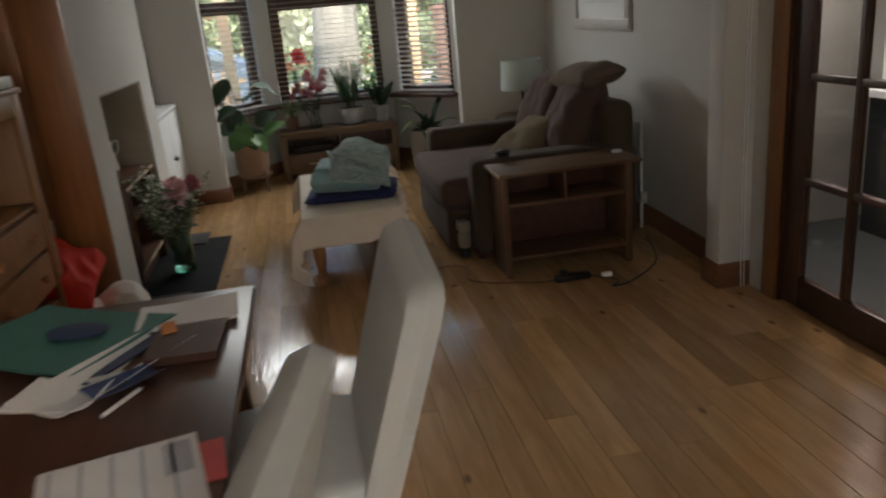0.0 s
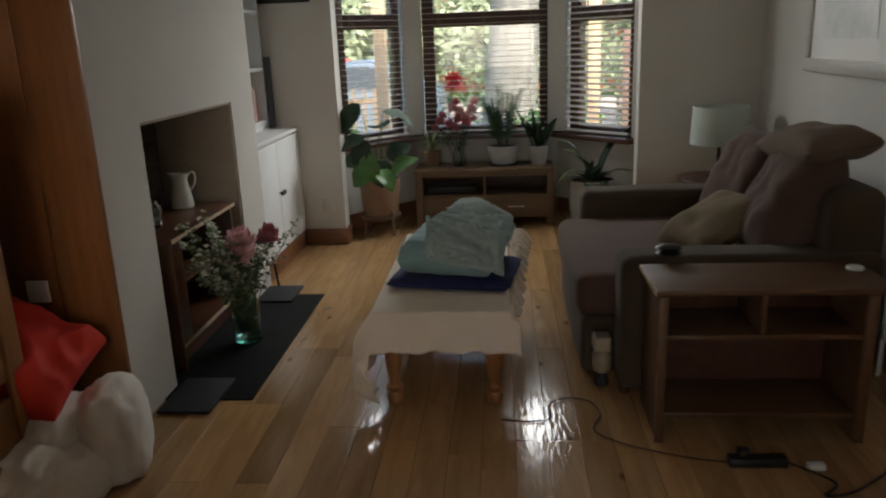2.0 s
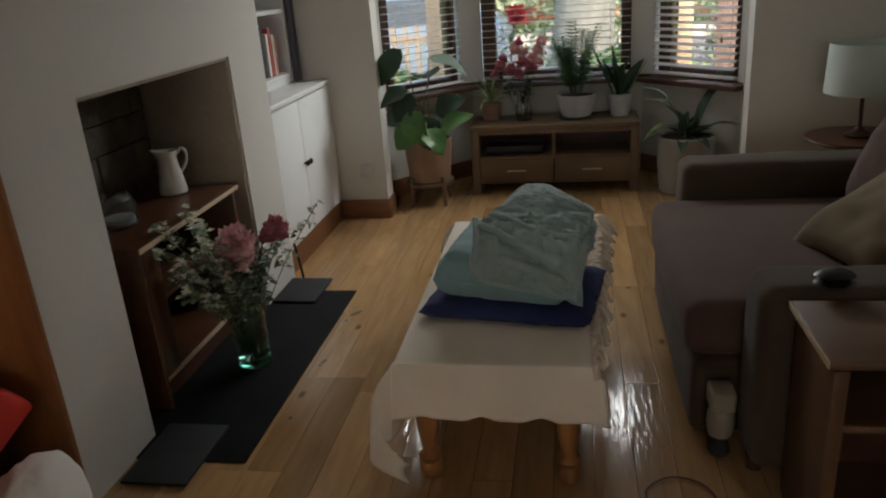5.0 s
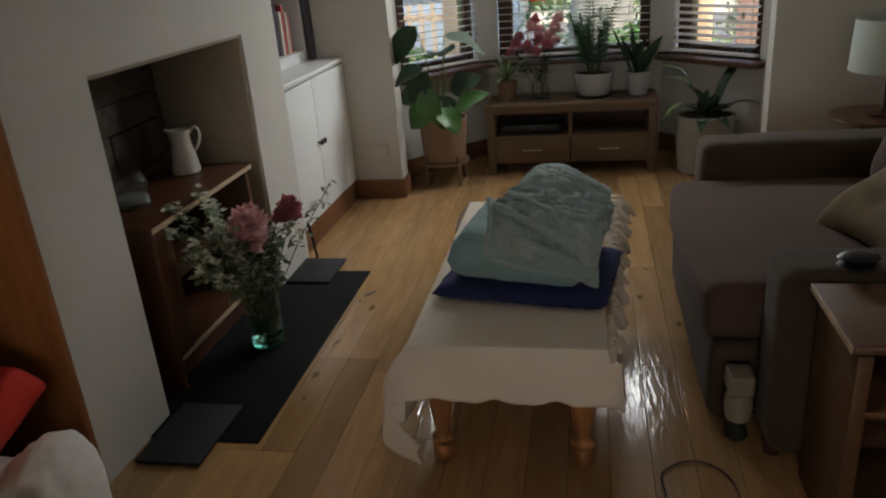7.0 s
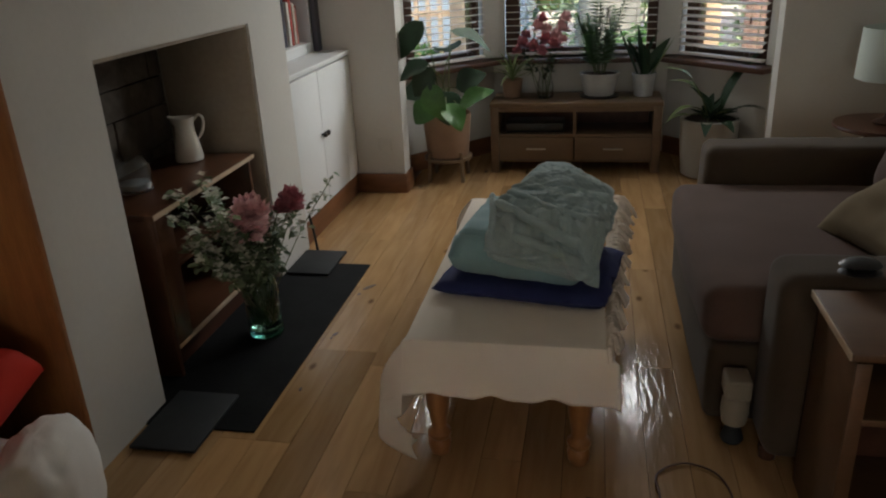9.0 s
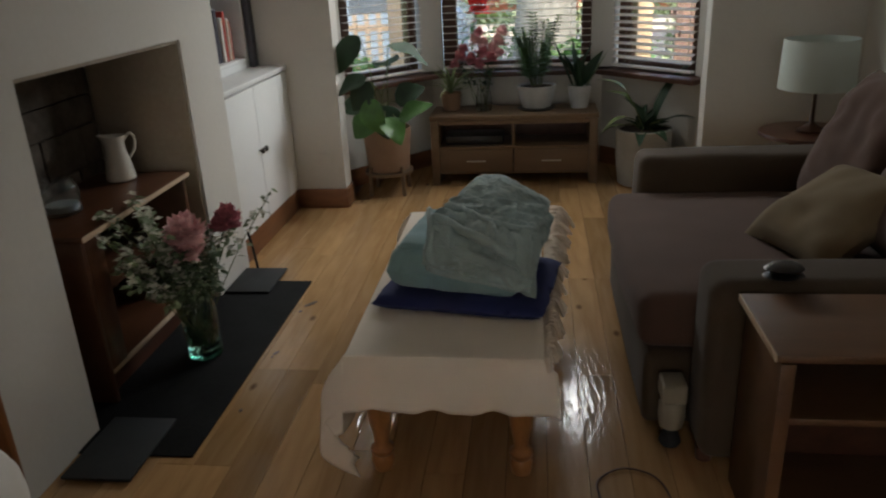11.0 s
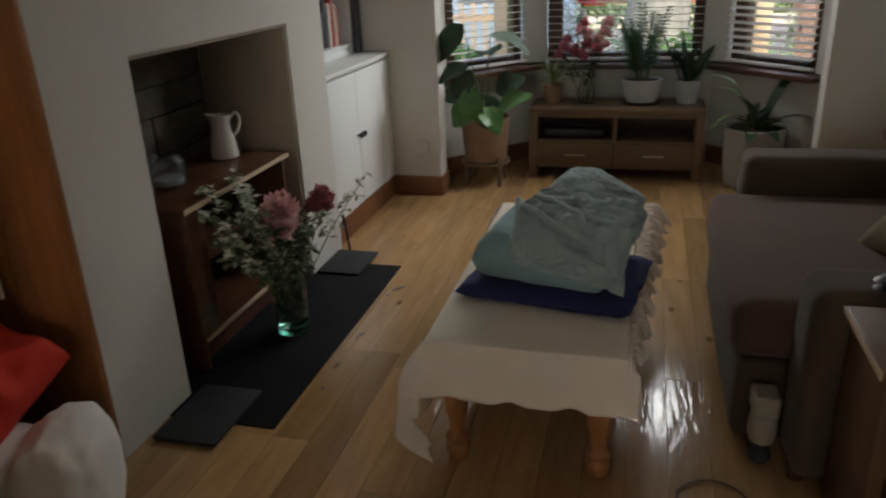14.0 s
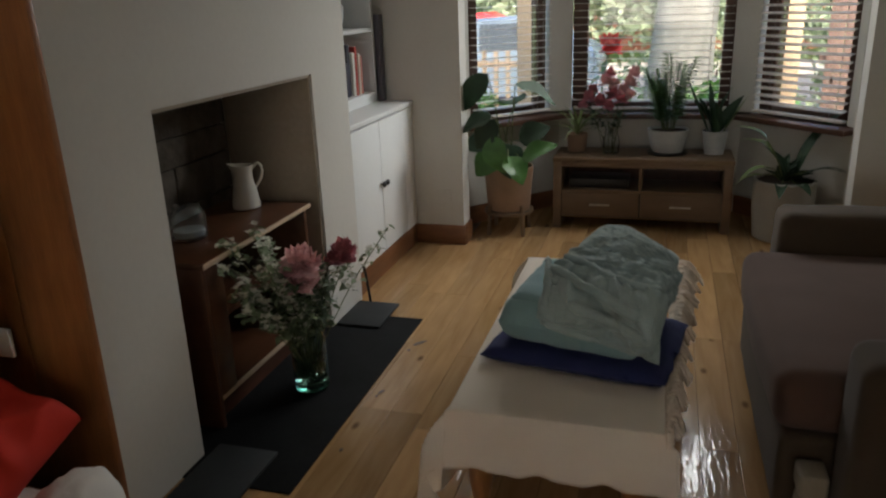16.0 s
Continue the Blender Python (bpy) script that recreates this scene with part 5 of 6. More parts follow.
def spider_plant():
    cx, cy, zz = -0.26, 7.95, ZT
    p = thing("potted_plant", (cx, cy, zz), "striped spider plant in a brown pot on the media unit", "plant")
    pot(p, [(0.055, 0), (0.060, 0.004), (0.072, 0.12), (0.066, 0.12), (0.06, 0.10), (0.02, 0.10)], (cx, cy, zz + 0.001), TERRA, "brown plant pot")
    for k in range(30):
        L = rngp.uniform(0.16, 0.32)
        part("leaf", leaf(L, 0.016, aim((cx, cy, zz + 0.11), rngp.uniform(0, 360), rngp.uniform(40, 82)), bend=rngp.uniform(0.35, 0.95), fold=0.5, n=9), LEAFY, p)
spider_plant()


def flower_jar():
    cx, cy, zz = -0.03, 7.90, ZT
    p = thing("flower_vase", (cx, cy, zz), "clear glass vase of deep pink flowers on the media unit", "vase")
    part("vase_glass", lathe([(0.045, 0), (0.052, 0.005), (0.056, 0.08), (0.042, 0.13), (0.040, 0.16), (0.050, 0.185), (0.046, 0.185), (0.036, 0.16), (0.038, 0.13), (0.051, 0.08), (0.046, 0.012)], (cx, cy, zz + 0.001), 30), JARG, p)
    s, lv, _w = spray((cx, cy, zz + 0.2), [(cx + rngp.uniform(-0.16, 0.14), cy + rngp.uniform(-0.08, 0.05), zz + rngp.uniform(0.22, 0.42), 10) for k in range(9)], 14)
    _w.free()
    part("flower_stem", s, STEM, p)
    part("sprig_leaves", lv, LEAF, p, kind="stuff")
    heads = [(-0.02, -0.02, 0.52, 0.045), (-0.045, -0.02, 0.46, 0.06), (0.13, 0.0, 0.51, 0.05), (0.105, 0.0, 0.45, 0.06), (0.07, -0.01, 0.40, 0.055), (-0.15, -0.03, 0.36, 0.06), (0.0, -0.04, 0.39, 0.06),
             (-0.08, -0.05, 0.34, 0.06), (0.06, -0.05, 0.35, 0.055), (-0.13, -0.02, 0.41, 0.045), (0.01, -0.03, 0.45, 0.05), (-0.19, -0.03, 0.31, 0.045), (-0.02, -0.05, 0.31, 0.05), (0.11, -0.04, 0.38, 0.05)]
    for k, (x, y, z_, r) in enumerate(heads):
        part("flower_head", blossom((cx + x, cy + y, zz + z_), r, 46, 40 + k), PETALP if k in (1, 2, 3, 4, 10, 13) else PETALR, p, kind="stuff")
flower_jar()


def feather_plant():
    cx, cy, zz = 0.33, 7.93, ZT
    p = thing("potted_plant", (cx, cy, zz), "feathery green palm in a grey glazed pot", "plant")
    pot(p, [(0.085, 0), (0.098, 0.006), (0.120, 0.08), (0.132, 0.15), (0.124, 0.15), (0.11, 0.08), (0.02, 0.11)], (cx, cy, zz + 0.012), GREYPOT, "grey glazed pot")
    part("saucer", lathe([(0.10, 0), (0.125, 0.002), (0.13, 0.011), (0.05, 0.011)], (cx, cy, zz + 0.001), 30), BLACK, p, "dark saucer")
    part("soil", lathe([(0.02, 0.135), (0.118, 0.137), (0.06, 0.145)], (cx, cy, zz + 0.012), 22), SOIL, p)
    for k in range(16):
        yaw, tall, lean = rngp.uniform(0, 360), rngp.uniform(0.26, 0.50), rngp.uniform(0.03, 0.13)
        a = radians(yaw)
        base = Vector((cx + 0.03 * math.cos(a), cy + 0.03 * math.sin(a), zz + 0.14))
        end = base + Vector((lean * math.cos(a), lean * math.sin(a), tall))
        line = curve([base, base.lerp(end, 0.55) + Vector((0, 0, 0.02)), end], 8)
        part("stalk", tube(line, 0.003, 5), STEM, p)
        b = bmesh.new()
        for i, q in enumerate(line[3:]):
            for s in (80, -80, 20):
                leaf(0.085 * (1.15 - 0.5 * i / len(line)), 0.024, aim(q, yaw - 90 + s, 28), bend=0.3, n=4, bm=b)
        part("frond", b, LEAFB, p)
feather_plant()


def snake_plant(cx, cy, zz, potp, potmat, potlabel, label, n, tall, mt, spread, lift, wide=0.066):
    p = thing("potted_plant", (cx, cy, zz), label, "plant")
    pot(p, potp, (cx, cy, zz + 0.001), potmat, potlabel)
    part("soil", lathe([(0.02, lift - 0.01), (potp[-3][0] * 0.93, lift - 0.008), (0.03, lift)], (cx, cy, zz), 20), SOIL, p)
    for k in range(n):
        L = tall * rngp.uniform(0.55, 1.0)
        yaw = rngp.uniform(0, 360)
        part("leaf", leaf(L, wide * rngp.uniform(0.85, 1.2), aim((cx + rngp.uniform(-0.03, 0.03), cy + rngp.uniform(-0.03, 0.03), zz + lift - 0.01), yaw, 90 - spread * rngp.uniform(0.2, 1), rngp.uniform(-30, 30)), bend=rngp.uniform(-0.05, 0.25), fold=0.5, n=9, tip=1), mt, p)
    return p
snake = snake_plant(0.62, 7.94, ZT, [(0.055, 0), (0.060, 0.004), (0.078, 0.135), (0.080, 0.15), (0.073, 0.15), (0.068, 0.12), (0.02, 0.12)], GREYPOT, "pale grey pot", "upright snake plant in a pale grey pot", 8, 0.33, LEAF, 22, 0.14, 0.075)
for x, y, yaw, pit, L, w in ((0.58, 7.90, 90, 64, 0.40, 0.085), (0.66, 7.92, -90, 58, 0.28, 0.05), (0.60, 7.95, 60, 80, 0.34, 0.08)):
    part("leaf", leaf(L, w, aim((x, y, ZT + 0.13), yaw, pit), bend=-0.05, fold=0.4, n=9), LEAFY if L < 0.3 else LEAF, snake)
lily = snake_plant(1.03, 7.72, 0.0, [(0.145, 0), (0.160, 0.01), (0.178, 0.20), (0.182, 0.37), (0.170, 0.375), (0.160, 0.34), (0.03, 0.34)], PALEPOT, "large off-white planter", "dark leafy plant in a large off-white planter by the bay", 16, 0.20, LEAF, 75, 0.37, 0.060)
for x, y, z_, yaw, pit, L, w, m_ in ((0.93, 7.66, 0.56, 60, 45, 0.20, 0.075, LEAFY), (0.91, 7.64, 0.46, 100, 5, 0.17, 0.07, LEAFY), (1.18, 7.66, 0.44, -80, 25, 0.22, 0.035, LEAF), (1.12, 7.66, 0.42, -110, 40, 0.22, 0.03, LEAF),
                               (0.90, 7.68, 0.40, 80, 5, 0.2, 0.06, LEAFY), (1.09, 7.70, 0.40, -60, 84, 0.50, 0.085, LEAF), (1.04, 7.70, 0.38, 50, 78, 0.24, 0.08, LEAF), (0.90, 7.66, 0.62, 80, 55, 0.20, 0.07, LEAFY), (1.0, 7.62, 0.36, 170, 20, 0.18, 0.07, LEAF), (1.08, 7.62, 0.36, 200, 25, 0.16, 0.07, LEAF)):
    part("leaf", leaf(L, w, aim((x, y, z_), yaw, pit), bend=0.6, fold=0.3, n=9), m_, lily)
    part("stalk", tube(curve([(1.03, 7.72, 0.33), (0.5 * (x + 1.03), 0.5 * (y + 7.72), 0.5 * (z_ + 0.36) + 0.02), (x, y, z_)], 5), 0.0035, 5), STEM, lily)

# ---- rear room: dining table with papers, chairs, dresser, bedding ----
dt = thing("dining_table", (-0.95, 1.6, 0), "dark polished wooden dining table covered in papers", "dining table")
part("tabletop", box(-1.50, -0.335, 0.75, 2.62, 0.72, 0.75, 0.008, seg=3), MAHOG, dt)
part("apron", box(-1.43, -0.42, 0.83, 2.54, 0.63, 0.719, 0.003), MAHOG, dt)
for x in (-1.42, -0.43):
    for y in (0.85, 2.52):
        part("leg", lathe([(0.022, 0), (0.03, 0.03), (0.026, 0.1), (0.04, 0.4), (0.035, 0.5), (0.045, 0.55), (0.045, 0.629)], (x, y, 0.001), 20), MAHOG, dt)
TT = 0.752


def sheet(name, w, d, x, y, a, z_, material, label, h=0.0015, curl=0.0):
    def fn(u, v):
        return Vector(((u - 0.5) * w, (v - 0.5) * d, h + curl * (abs(2 * u - 1) ** 3 + (1 - v) ** 3) + curl * 0.4 * math.sin(5 * u + 3 * v)))
    b = grid_mesh(fn, 10, 10, None, pose(x, y, z_, 0, 0, a))
    r = bmesh.ops.extrude_face_region(b, geom=b.faces[:])
    for e in r["geom"]:
        if isinstance(e, bmesh.types.BMVert):
            e.co.z -= h
    bmesh.ops.recalc_face_normals(b, faces=b.faces)
    return solid(name, b, material, (x, y, z_), label, "paper" if "paper" in name else "folder")
sheet("paper_pad", 0.26, 0.18, -0.500, 2.43, 5, TT, PAPER, "thick white paper pad at the table end", 0.012, 0.002)
sheet("card_folder", 0.46, 0.36, -0.82, 2.375, -31, TT + 0.006, GREENCARD, "green card folder with a dark oval coaster on it", 0.006, 0.004)
solid("coaster", lathe([(0.075, 0), (0.078, 0.004), (0.06, 0.007)], (0, 0, 0), 28, m=pose(-0.77, 2.375, TT + 0.0190, 0, 0, -20) @ Matrix.Diagonal((1.1, 0.7, 1, 1))), NAVYCARD, (-0.77, 2.375, TT + 0.018), "flat dark oval coaster on the green folder", "coaster")
sheet("card_folder", 0.10, 0.35, -0.625, 2.235, -31, TT + 0.002, NAVYCARD, "dark navy folder under the green one", 0.004, 0.002)
sheet("paper_sheet", 0.17, 0.40, -0.635, 2.11, -33, TT, PAPER, "creased white letter lying on the table", 0.002, 0.014)
sheet("paper_sheet", 0.19, 0.17, -0.71, 2.015, -12, TT + 0.008, PAPER, "creased white letter lying on another", 0.002, 0.010)
sheet("paper_sheet", 0.07, 0.16, -0.585, 2.02, -50, TT + 0.012, NAVYCARD, "torn dark envelope on the letters", 0.002, 0.008)
sheet("card_folder", 0.17, 0.20, -0.475, 2.215, -3, TT, BROWNL, "closed dark brown leather wallet", 0.020, 0.001)
sheet("paper_tag", 0.035, 0.075, -0.53, 2.30, 12, TT + 0.022, ORANGE, "small orange card on the wallet", 0.003, 0.0)
pen = thing("pen", (-0.57, 1.95, TT), "thin pale pen lying on the table", "pen")
part("barrel", tube([(-0.605, 1.90, TT + 0.006), (-0.55, 2.00, TT + 0.006)], 0.005, 8), PAPER, pen)
part("pen_tip", tube([(-0.55, 2.00, TT + 0.006), (-0.543, 2.013, TT + 0.005)], 0.004, 8, taper=0.3), BLACK, pen)
cal = thing("printed_sheet", (-0.512, 1.618, TT), "white printed sheet with grey columns", "paper")
MC = pose(-0.512, 1.618, TT, 0, 0, 12.5)
part("leaf_of_paper", box(-0.138, 0.138, -0.13, 0.13, 0.0005, 0.004, 0.001, m=MC), PAPER, cal, smooth=False)
for i in range(5):
    part("column_rule", box(-0.12 + 0.052 * i, -0.113 + 0.052 * i, -0.12, 0.12, 0.0043, 0.0048, m=MC), PRINT, cal, smooth=False)
part("column_block", box(0.075, 0.125, 0.0, 0.11, 0.0043, 0.0048, m=MC), PRINT, cal, smooth=False)
sheet("card_folder", 0.20, 0.14, -0.440, 1.66, 8, TT - 0.001, PINKCARD, "red-pink card under the printed sheet", 0.0012, 0.0)
def dining_chair():
    """A chair whose padded back stands across x; its seat lies towards the table."""
    c = thing("dining_chair", (-0.12, 2.2, 0), "pale cream fabric-covered dining chair with a tall rounded back", "chair", group="chairs along the table")
    def back(u, v):
        a = 2 * u - 1
        zc = 0.40 + 0.555 * v
        half = 0.262 * (1 - max(0, (v - 0.80) / 0.20) ** 3 * 0.25)
        return a * half, zc
    b = bmesh.new()
    N, K = 20, 26
    for side in (1, -1):
        def fn(u, v):
            y, zc = back(u, v)
            a = 2 * u - 1
            e = max(0, 1 - abs(a) ** 18) ** 0.5 * max(0, 1 - max(0, (v - 0.92) / 0.08) ** 3) ** 0.5
            return Vector((0.010 + side * 0.046 * e + 0.17 * (v - 0.5), 2.135 + y, zc + 0.10 * y * v))
        grid_mesh(fn, N, K, b)
    bmesh.ops.remove_doubles(b, verts=b.verts, dist=0.0008)
    bmesh.ops.recalc_face_normals(b, faces=b.faces)
    part("backrest", b, CHAIRW, c)
    part("seat", soft_box(-0.42, -0.08, 1.91, 2.37, 0.38, 0.48, 0.03, 0.012, 6, 6), CHAIRW, c)
    for x in (-0.38, -0.10):
        for y in (1.95, 2.33):
            part("leg", box(x - 0.018, x + 0.018, y - 0.018, y + 0.018, 0.0, 0.379, 0.004), MAHOG, c)
    return c
ch = dining_chair()
copy_thing(ch, Matrix.Translation((-0.395, 1.53, 0)) @ Matrix.Rotation(radians(-14), 4, "Z"))

ds = thing("pine_dresser", (-1.55, 3.5, 0), "honey-coloured pine dresser with an arched niche", "dresser")
part("side_panel", box(-1.775, -1.325, 3.925, 3.950, 0.0, 1.30, 0.004), DRESSER, ds)
part("side_panel", box(-1.775, -1.325, 3.05, 3.075, 0.0, 1.30, 0.004), DRESSER, ds)
part("front_stile", box(-1.324, -1.300, 3.870, 3.952, 0.0, 1.30, 0.004), DRESSER, ds)
part("front_stile", box(-1.324, -1.300, 3.05, 3.13, 0.0, 1.30, 0.004), DRESSER, ds)
for zz, dn in ((0.05, 0.40), (0.46, 0.62), (0.64, 0.80)):
    dw_ = part("drawer", box(-1.60, -1.308, 3.135, 3.866, zz, dn, 0.005), DRESSER, ds)
    for y in (3.30, 3.70):
        part("knob", lathe([(0.008, 0), (0.008, 0.012), (0.020, 0.018), (0.016, 0.032), (0.004, 0.034)], (0, 0, 0), 14, m=Matrix.Translation((-1.308, y, (zz + dn) / 2)) @ Matrix.Rotation(radians(90), 4, "Y")), PINE, dw_)
part("niche_shelf", box(-1.774, -1.326, 3.076, 3.924, 0.81, 0.83, 0.002), DRESSER, ds)
part("back_panel", box(-1.776, -1.760, 3.076, 3.924, 0.02, 1.29), REDWOOD, ds)
part("top_board", box(-1.777, -1.29, 3.03, 3.965, 1.301, 1.325, 0.004), DRESSER, ds)
part("front_rail", box(-1.322, -1.302, 3.131, 3.869, 1.21, 1.30, 0.003), DRESSER, ds)
solid("white_box", box(-1.62, -1.31, 3.66, 3.96, 1.326, 1.375, 0.006), WHITE, (-1.46, 3.8, 1.326), "flat white box on top of the dresser", "box")
solid("orange_ornament", lathe([(0.04, 0), (0.07, 0.02), (0.075, 0.07), (0.05, 0.12), (0.02, 0.13)], (-1.42, 3.80, 1.376), 22), ORANGE, (-1.42, 3.8, 1.376), "rounded orange ornament on the white box", "ornament")


def lump(w, d, h, at, seed, amp, n=40, yaw=0):
    """A soft bundle resting on its flat underside."""
    def fn(u, v):
        th, ph = 2 * math.pi * u, math.pi * (v - 0.5)
        r = Vector((math.cos(ph) * math.cos(th), math.cos(ph) * math.sin(th), math.sin(ph)))
        q = r * 1.6 + Vector((seed, 0, 0))
        k = 1 + amp * noise.noise(q) + amp * 0.5 * noise.noise(q * 2.3) + amp * 0.22 * abs(noise.noise(q * 5.1))
        p = Vector((math.copysign(abs(r.x) ** 0.8, r.x) * w / 2, math.copysign(abs(r.y) ** 0.8, r.y) * d / 2, math.copysign(abs(r.z) ** 0.75, r.z) * h / 2)) * k
        p.z = max(p.z, -h * 0.42)
        return p
    b = grid_mesh(fn, n, n // 2, None, pose(at[0], at[1], at[2] + h * 0.42, 0, 0, yaw))
    bmesh.ops.remove_doubles(b, verts=b.verts, dist=0.0008)
    bmesh.ops.recalc_face_normals(b, faces=b.faces)
    return b
def crumpled(w, d, h, m, seed, amp):
    """A limp cushion with long sharp creases."""
    b = pillow(w, d, h, Matrix.Identity(4), seed, 0.02, 54, 0.42)
    for v in b.verts:
        q = Vector((v.co.x * 4 + seed, v.co.y * 4, 0))
        r = abs(noise.noise(q)) + 0.5 * abs(noise.noise(q * 2.2 + Vector((3, 1, 0))))
        v.co.z += (amp * (0.5 - 1.6 * r)) * (1 if v.co.z > 0 else 0.4)
    bmesh.ops.transform(b, matrix=m, verts=b.verts)
    return b


dv = thing("white_duvet", (-1.17, 4.06, 0), "bundled white quilted duvet on the floor by the panelling", "duvet", group="bundled bedding")
for x, y, w, d, h, sd, yaw in ((-1.110, 4.10, 0.25, 0.40, 0.37, 3.0, 22), (-1.27, 4.02, 0.24, 0.40, 0.33, 6.0, 8), (-1.16, 3.90, 0.22, 0.26, 0.22, 9.0, -12)):
    part("quilted_lobe", lump(w, d, h, (x, y, 0.0), sd, 0.10, 70, yaw), DUVET, dv)
solid("white_pillow", lump(0.26, 0.30, 0.26, (-1.26, 3.80, 0.0), 5.0, 0.22, 70, -10), DUVET, (-1.26, 3.8, 0), "soft white pillow on the floor by the dresser", "pillow", group="bundled bedding")
solid("red_cushion", crumpled(0.46, 0.42, 0.24, Matrix.Translation((-1.405, 4.07, 0.455)) @ Euler((radians(24), radians(30), radians(12))).to_matrix().to_4x4(), 4, 0.035), RED, (-1.27, 4.06, 0.32), "crumpled bright red cushion on the white duvet", "cushion")
solid("black_bag", lump(0.26, 0.22, 0.20, (-1.18, 2.42, TT), 2.0, 0.18, 40, 10), BLACK, (-1.18, 2.42, TT), "soft black bag lying on the dining table", "bag")

# ---- outside, seen through the bay ----
def ground_fn(u, v):
    return Vector((-120 + 240 * u, 8.55 + 160 * v, -0.25))
solid("ground", grid_mesh(ground_fn, 2, 2), GRASS, (0, 20, -0.25), "green front lawn reaching to the street", "lawn", kind="structure", smooth=False)
solid("garden_path", box(-6, 6, 8.56, 9.6, -0.249, -0.235, 0.004), PAVE, (0, 9, -0.25), "pale concrete path along the house", "path", kind="structure")
solid("road", box(-120, 120, 14.0, 20.5, -0.249, -0.24), TARMAC, (0, 17, -0.25), "grey tarmac street", "road", kind="structure", smooth=False)
solid("pavement", box(-120, 120, 20.5, 22.5, -0.249, -0.13), PAVE, (0, 21, -0.25), "pale pavement across the street", "pavement", kind="structure", smooth=False)


def leaf_mass(name, spots, material, label, seed, n, size, at, category):
    """Many separate leaves gathered in uneven clumps."""
    g = random.Random(seed)
    vs, fs = [], []
    for cx, cy, cz, rx, ry, rz in spots:
        for k in range(n):
            while True:
                d = Vector((g.uniform(-1, 1), g.uniform(-1, 1), g.uniform(-1, 1)))
                if d.length < 1:
                    break
            p = Vector((cx + d.x * rx, cy + d.y * ry, cz + d.z * rz))
            q = Euler((g.uniform(0, 6.3), g.uniform(0, 6.3), g.uniform(0, 6.3))).to_matrix()
            s = size * g.uniform(0.6, 1.3)
            i = len(vs)
            for c in ((0, -s, 0), (0.45 * s, 0, 0.1 * s), (0, s, 0), (-0.45 * s, 0, 0.1 * s)):
                vs.append(p + q @ Vector(c) - Vector(at))
            fs.append((i, i + 1, i + 2, i + 3))
    me = bpy.data.meshes.new(name)
    me.from_pydata(vs, [], fs)
    me.materials.append(material)
    ob = new(name, me)
    ob.location = at
    return tagged(ob, label, category, kind="stuff")


g = random.Random(31)
hedge_spots = [(x + g.uniform(-0.15, 0.15), 13.2 + g.uniform(-0.2, 0.2), g.uniform(0.0, 1.35), 0.45, 0.40, 0.45) for x in np.arange(0.2, 9.0, 0.17)]
leaf_mass("hedge", hedge_spots, HEDGE, "uneven green garden hedge along the street", 5, 260, 0.055, (2, 13.2, -0.25), "hedge")
bush = [(0.95 + g.uniform(-0.5, 0.4), 10.4 + g.uniform(-0.3, 0.3), 0.1 + g.uniform(-0.1, 0.45), 0.35, 0.3, 0.3) for k in range(9)]
bush += [(-1.6 + g.uniform(-0.5, 0.5), 10.2 + g.uniform(-0.3, 0.3), 0.15 + g.uniform(-0.1, 0.35), 0.35, 0.3, 0.22) for k in range(8)]
leaf_mass("shrub", bush, LEAFB, "bright green garden shrubs under the window", 6, 300, 0.05, (0, 10.3, -0.25), "shrub")
canopy = [(g.uniform(-5, 8), 24 + g.uniform(-2, 2), g.uniform(0.8, 2.6), 1.4, 1.2, 1.0) for k in range(42)]
leaf_mass("far_trees", canopy, HEDGE, "soft green trees beyond the street", 7, 260, 0.17, (1, 24, 0), "trees")

tr = thing("tree", (0.45, 12.1, -0.25), "garden tree with a thick grey trunk", "tree")
part("trunk", tube(curve([(0.42, 12.1, -0.25), (0.44, 12.1, 0.6), (0.50, 12.1, 1.6), (0.52, 12.1, 3.2), (0.60, 12.1, 5.0)], 6), 0.41, 18, taper=0.6), BARK, tr)
for k in range(6):
    a = radians(60 * k + 20)
    zb = 2.0 + 0.35 * k
    part("branch", tube(curve([(0.62, 12.1, zb), (0.62 + 0.6 * math.cos(a), 12.1 + 0.6 * math.sin(a), zb + 0.5), (0.62 + 1.4 * math.cos(a), 12.1 + 1.4 * math.sin(a), zb + 0.8)], 5), 0.06, 8, taper=0.4), BARK, tr)
cr = leaf_mass("crown", [(0.62 + 1.5 * math.cos(k * 1.1) * g.uniform(0.4, 1), 12.1 + 1.3 * math.sin(k * 1.1) * g.uniform(0.4, 1), 3.4 + g.uniform(-0.3, 1.8), 0.6, 0.6, 0.45) for k in range(14)], HEDGE, "green leaves", 9, 170, 0.07, (0.62, 12.1, -0.25), "tree")
del cr["category"]
cr.parent = tr
cr.location = (0, 0, 0)

# red-flowering plant just outside the glass
rf = thing("flowering_shrub", (-0.16, 8.85, -0.235), "tall garden plant with one large scarlet flower", "plant")
part("stem", tube(curve([(-0.22, 8.88, -0.23), (-0.20, 8.88, 0.5), (-0.15, 8.86, 1.05)], 6), 0.012, 8, taper=0.5), STEM, rf)
b = bmesh.new()
for k in range(26):
    q = Vector((-0.14 + g.uniform(-0.16, 0.16), 8.95 + g.uniform(-0.06, 0.12), g.uniform(0.3, 1.15)))
    leaf(g.uniform(0.10, 0.17), 0.05, aim(q, g.uniform(0, 360), g.uniform(-10, 40)), bend=0.5, n=5, bm=b)
part("leaves", b, LEAFB, rf, kind="stuff")
b = bmesh.new()
blossom((-0.115, 8.76, 1.105), 0.105, 60, 77, b)
part("flower_head", b, FLOWER, rf, "large scarlet flower")

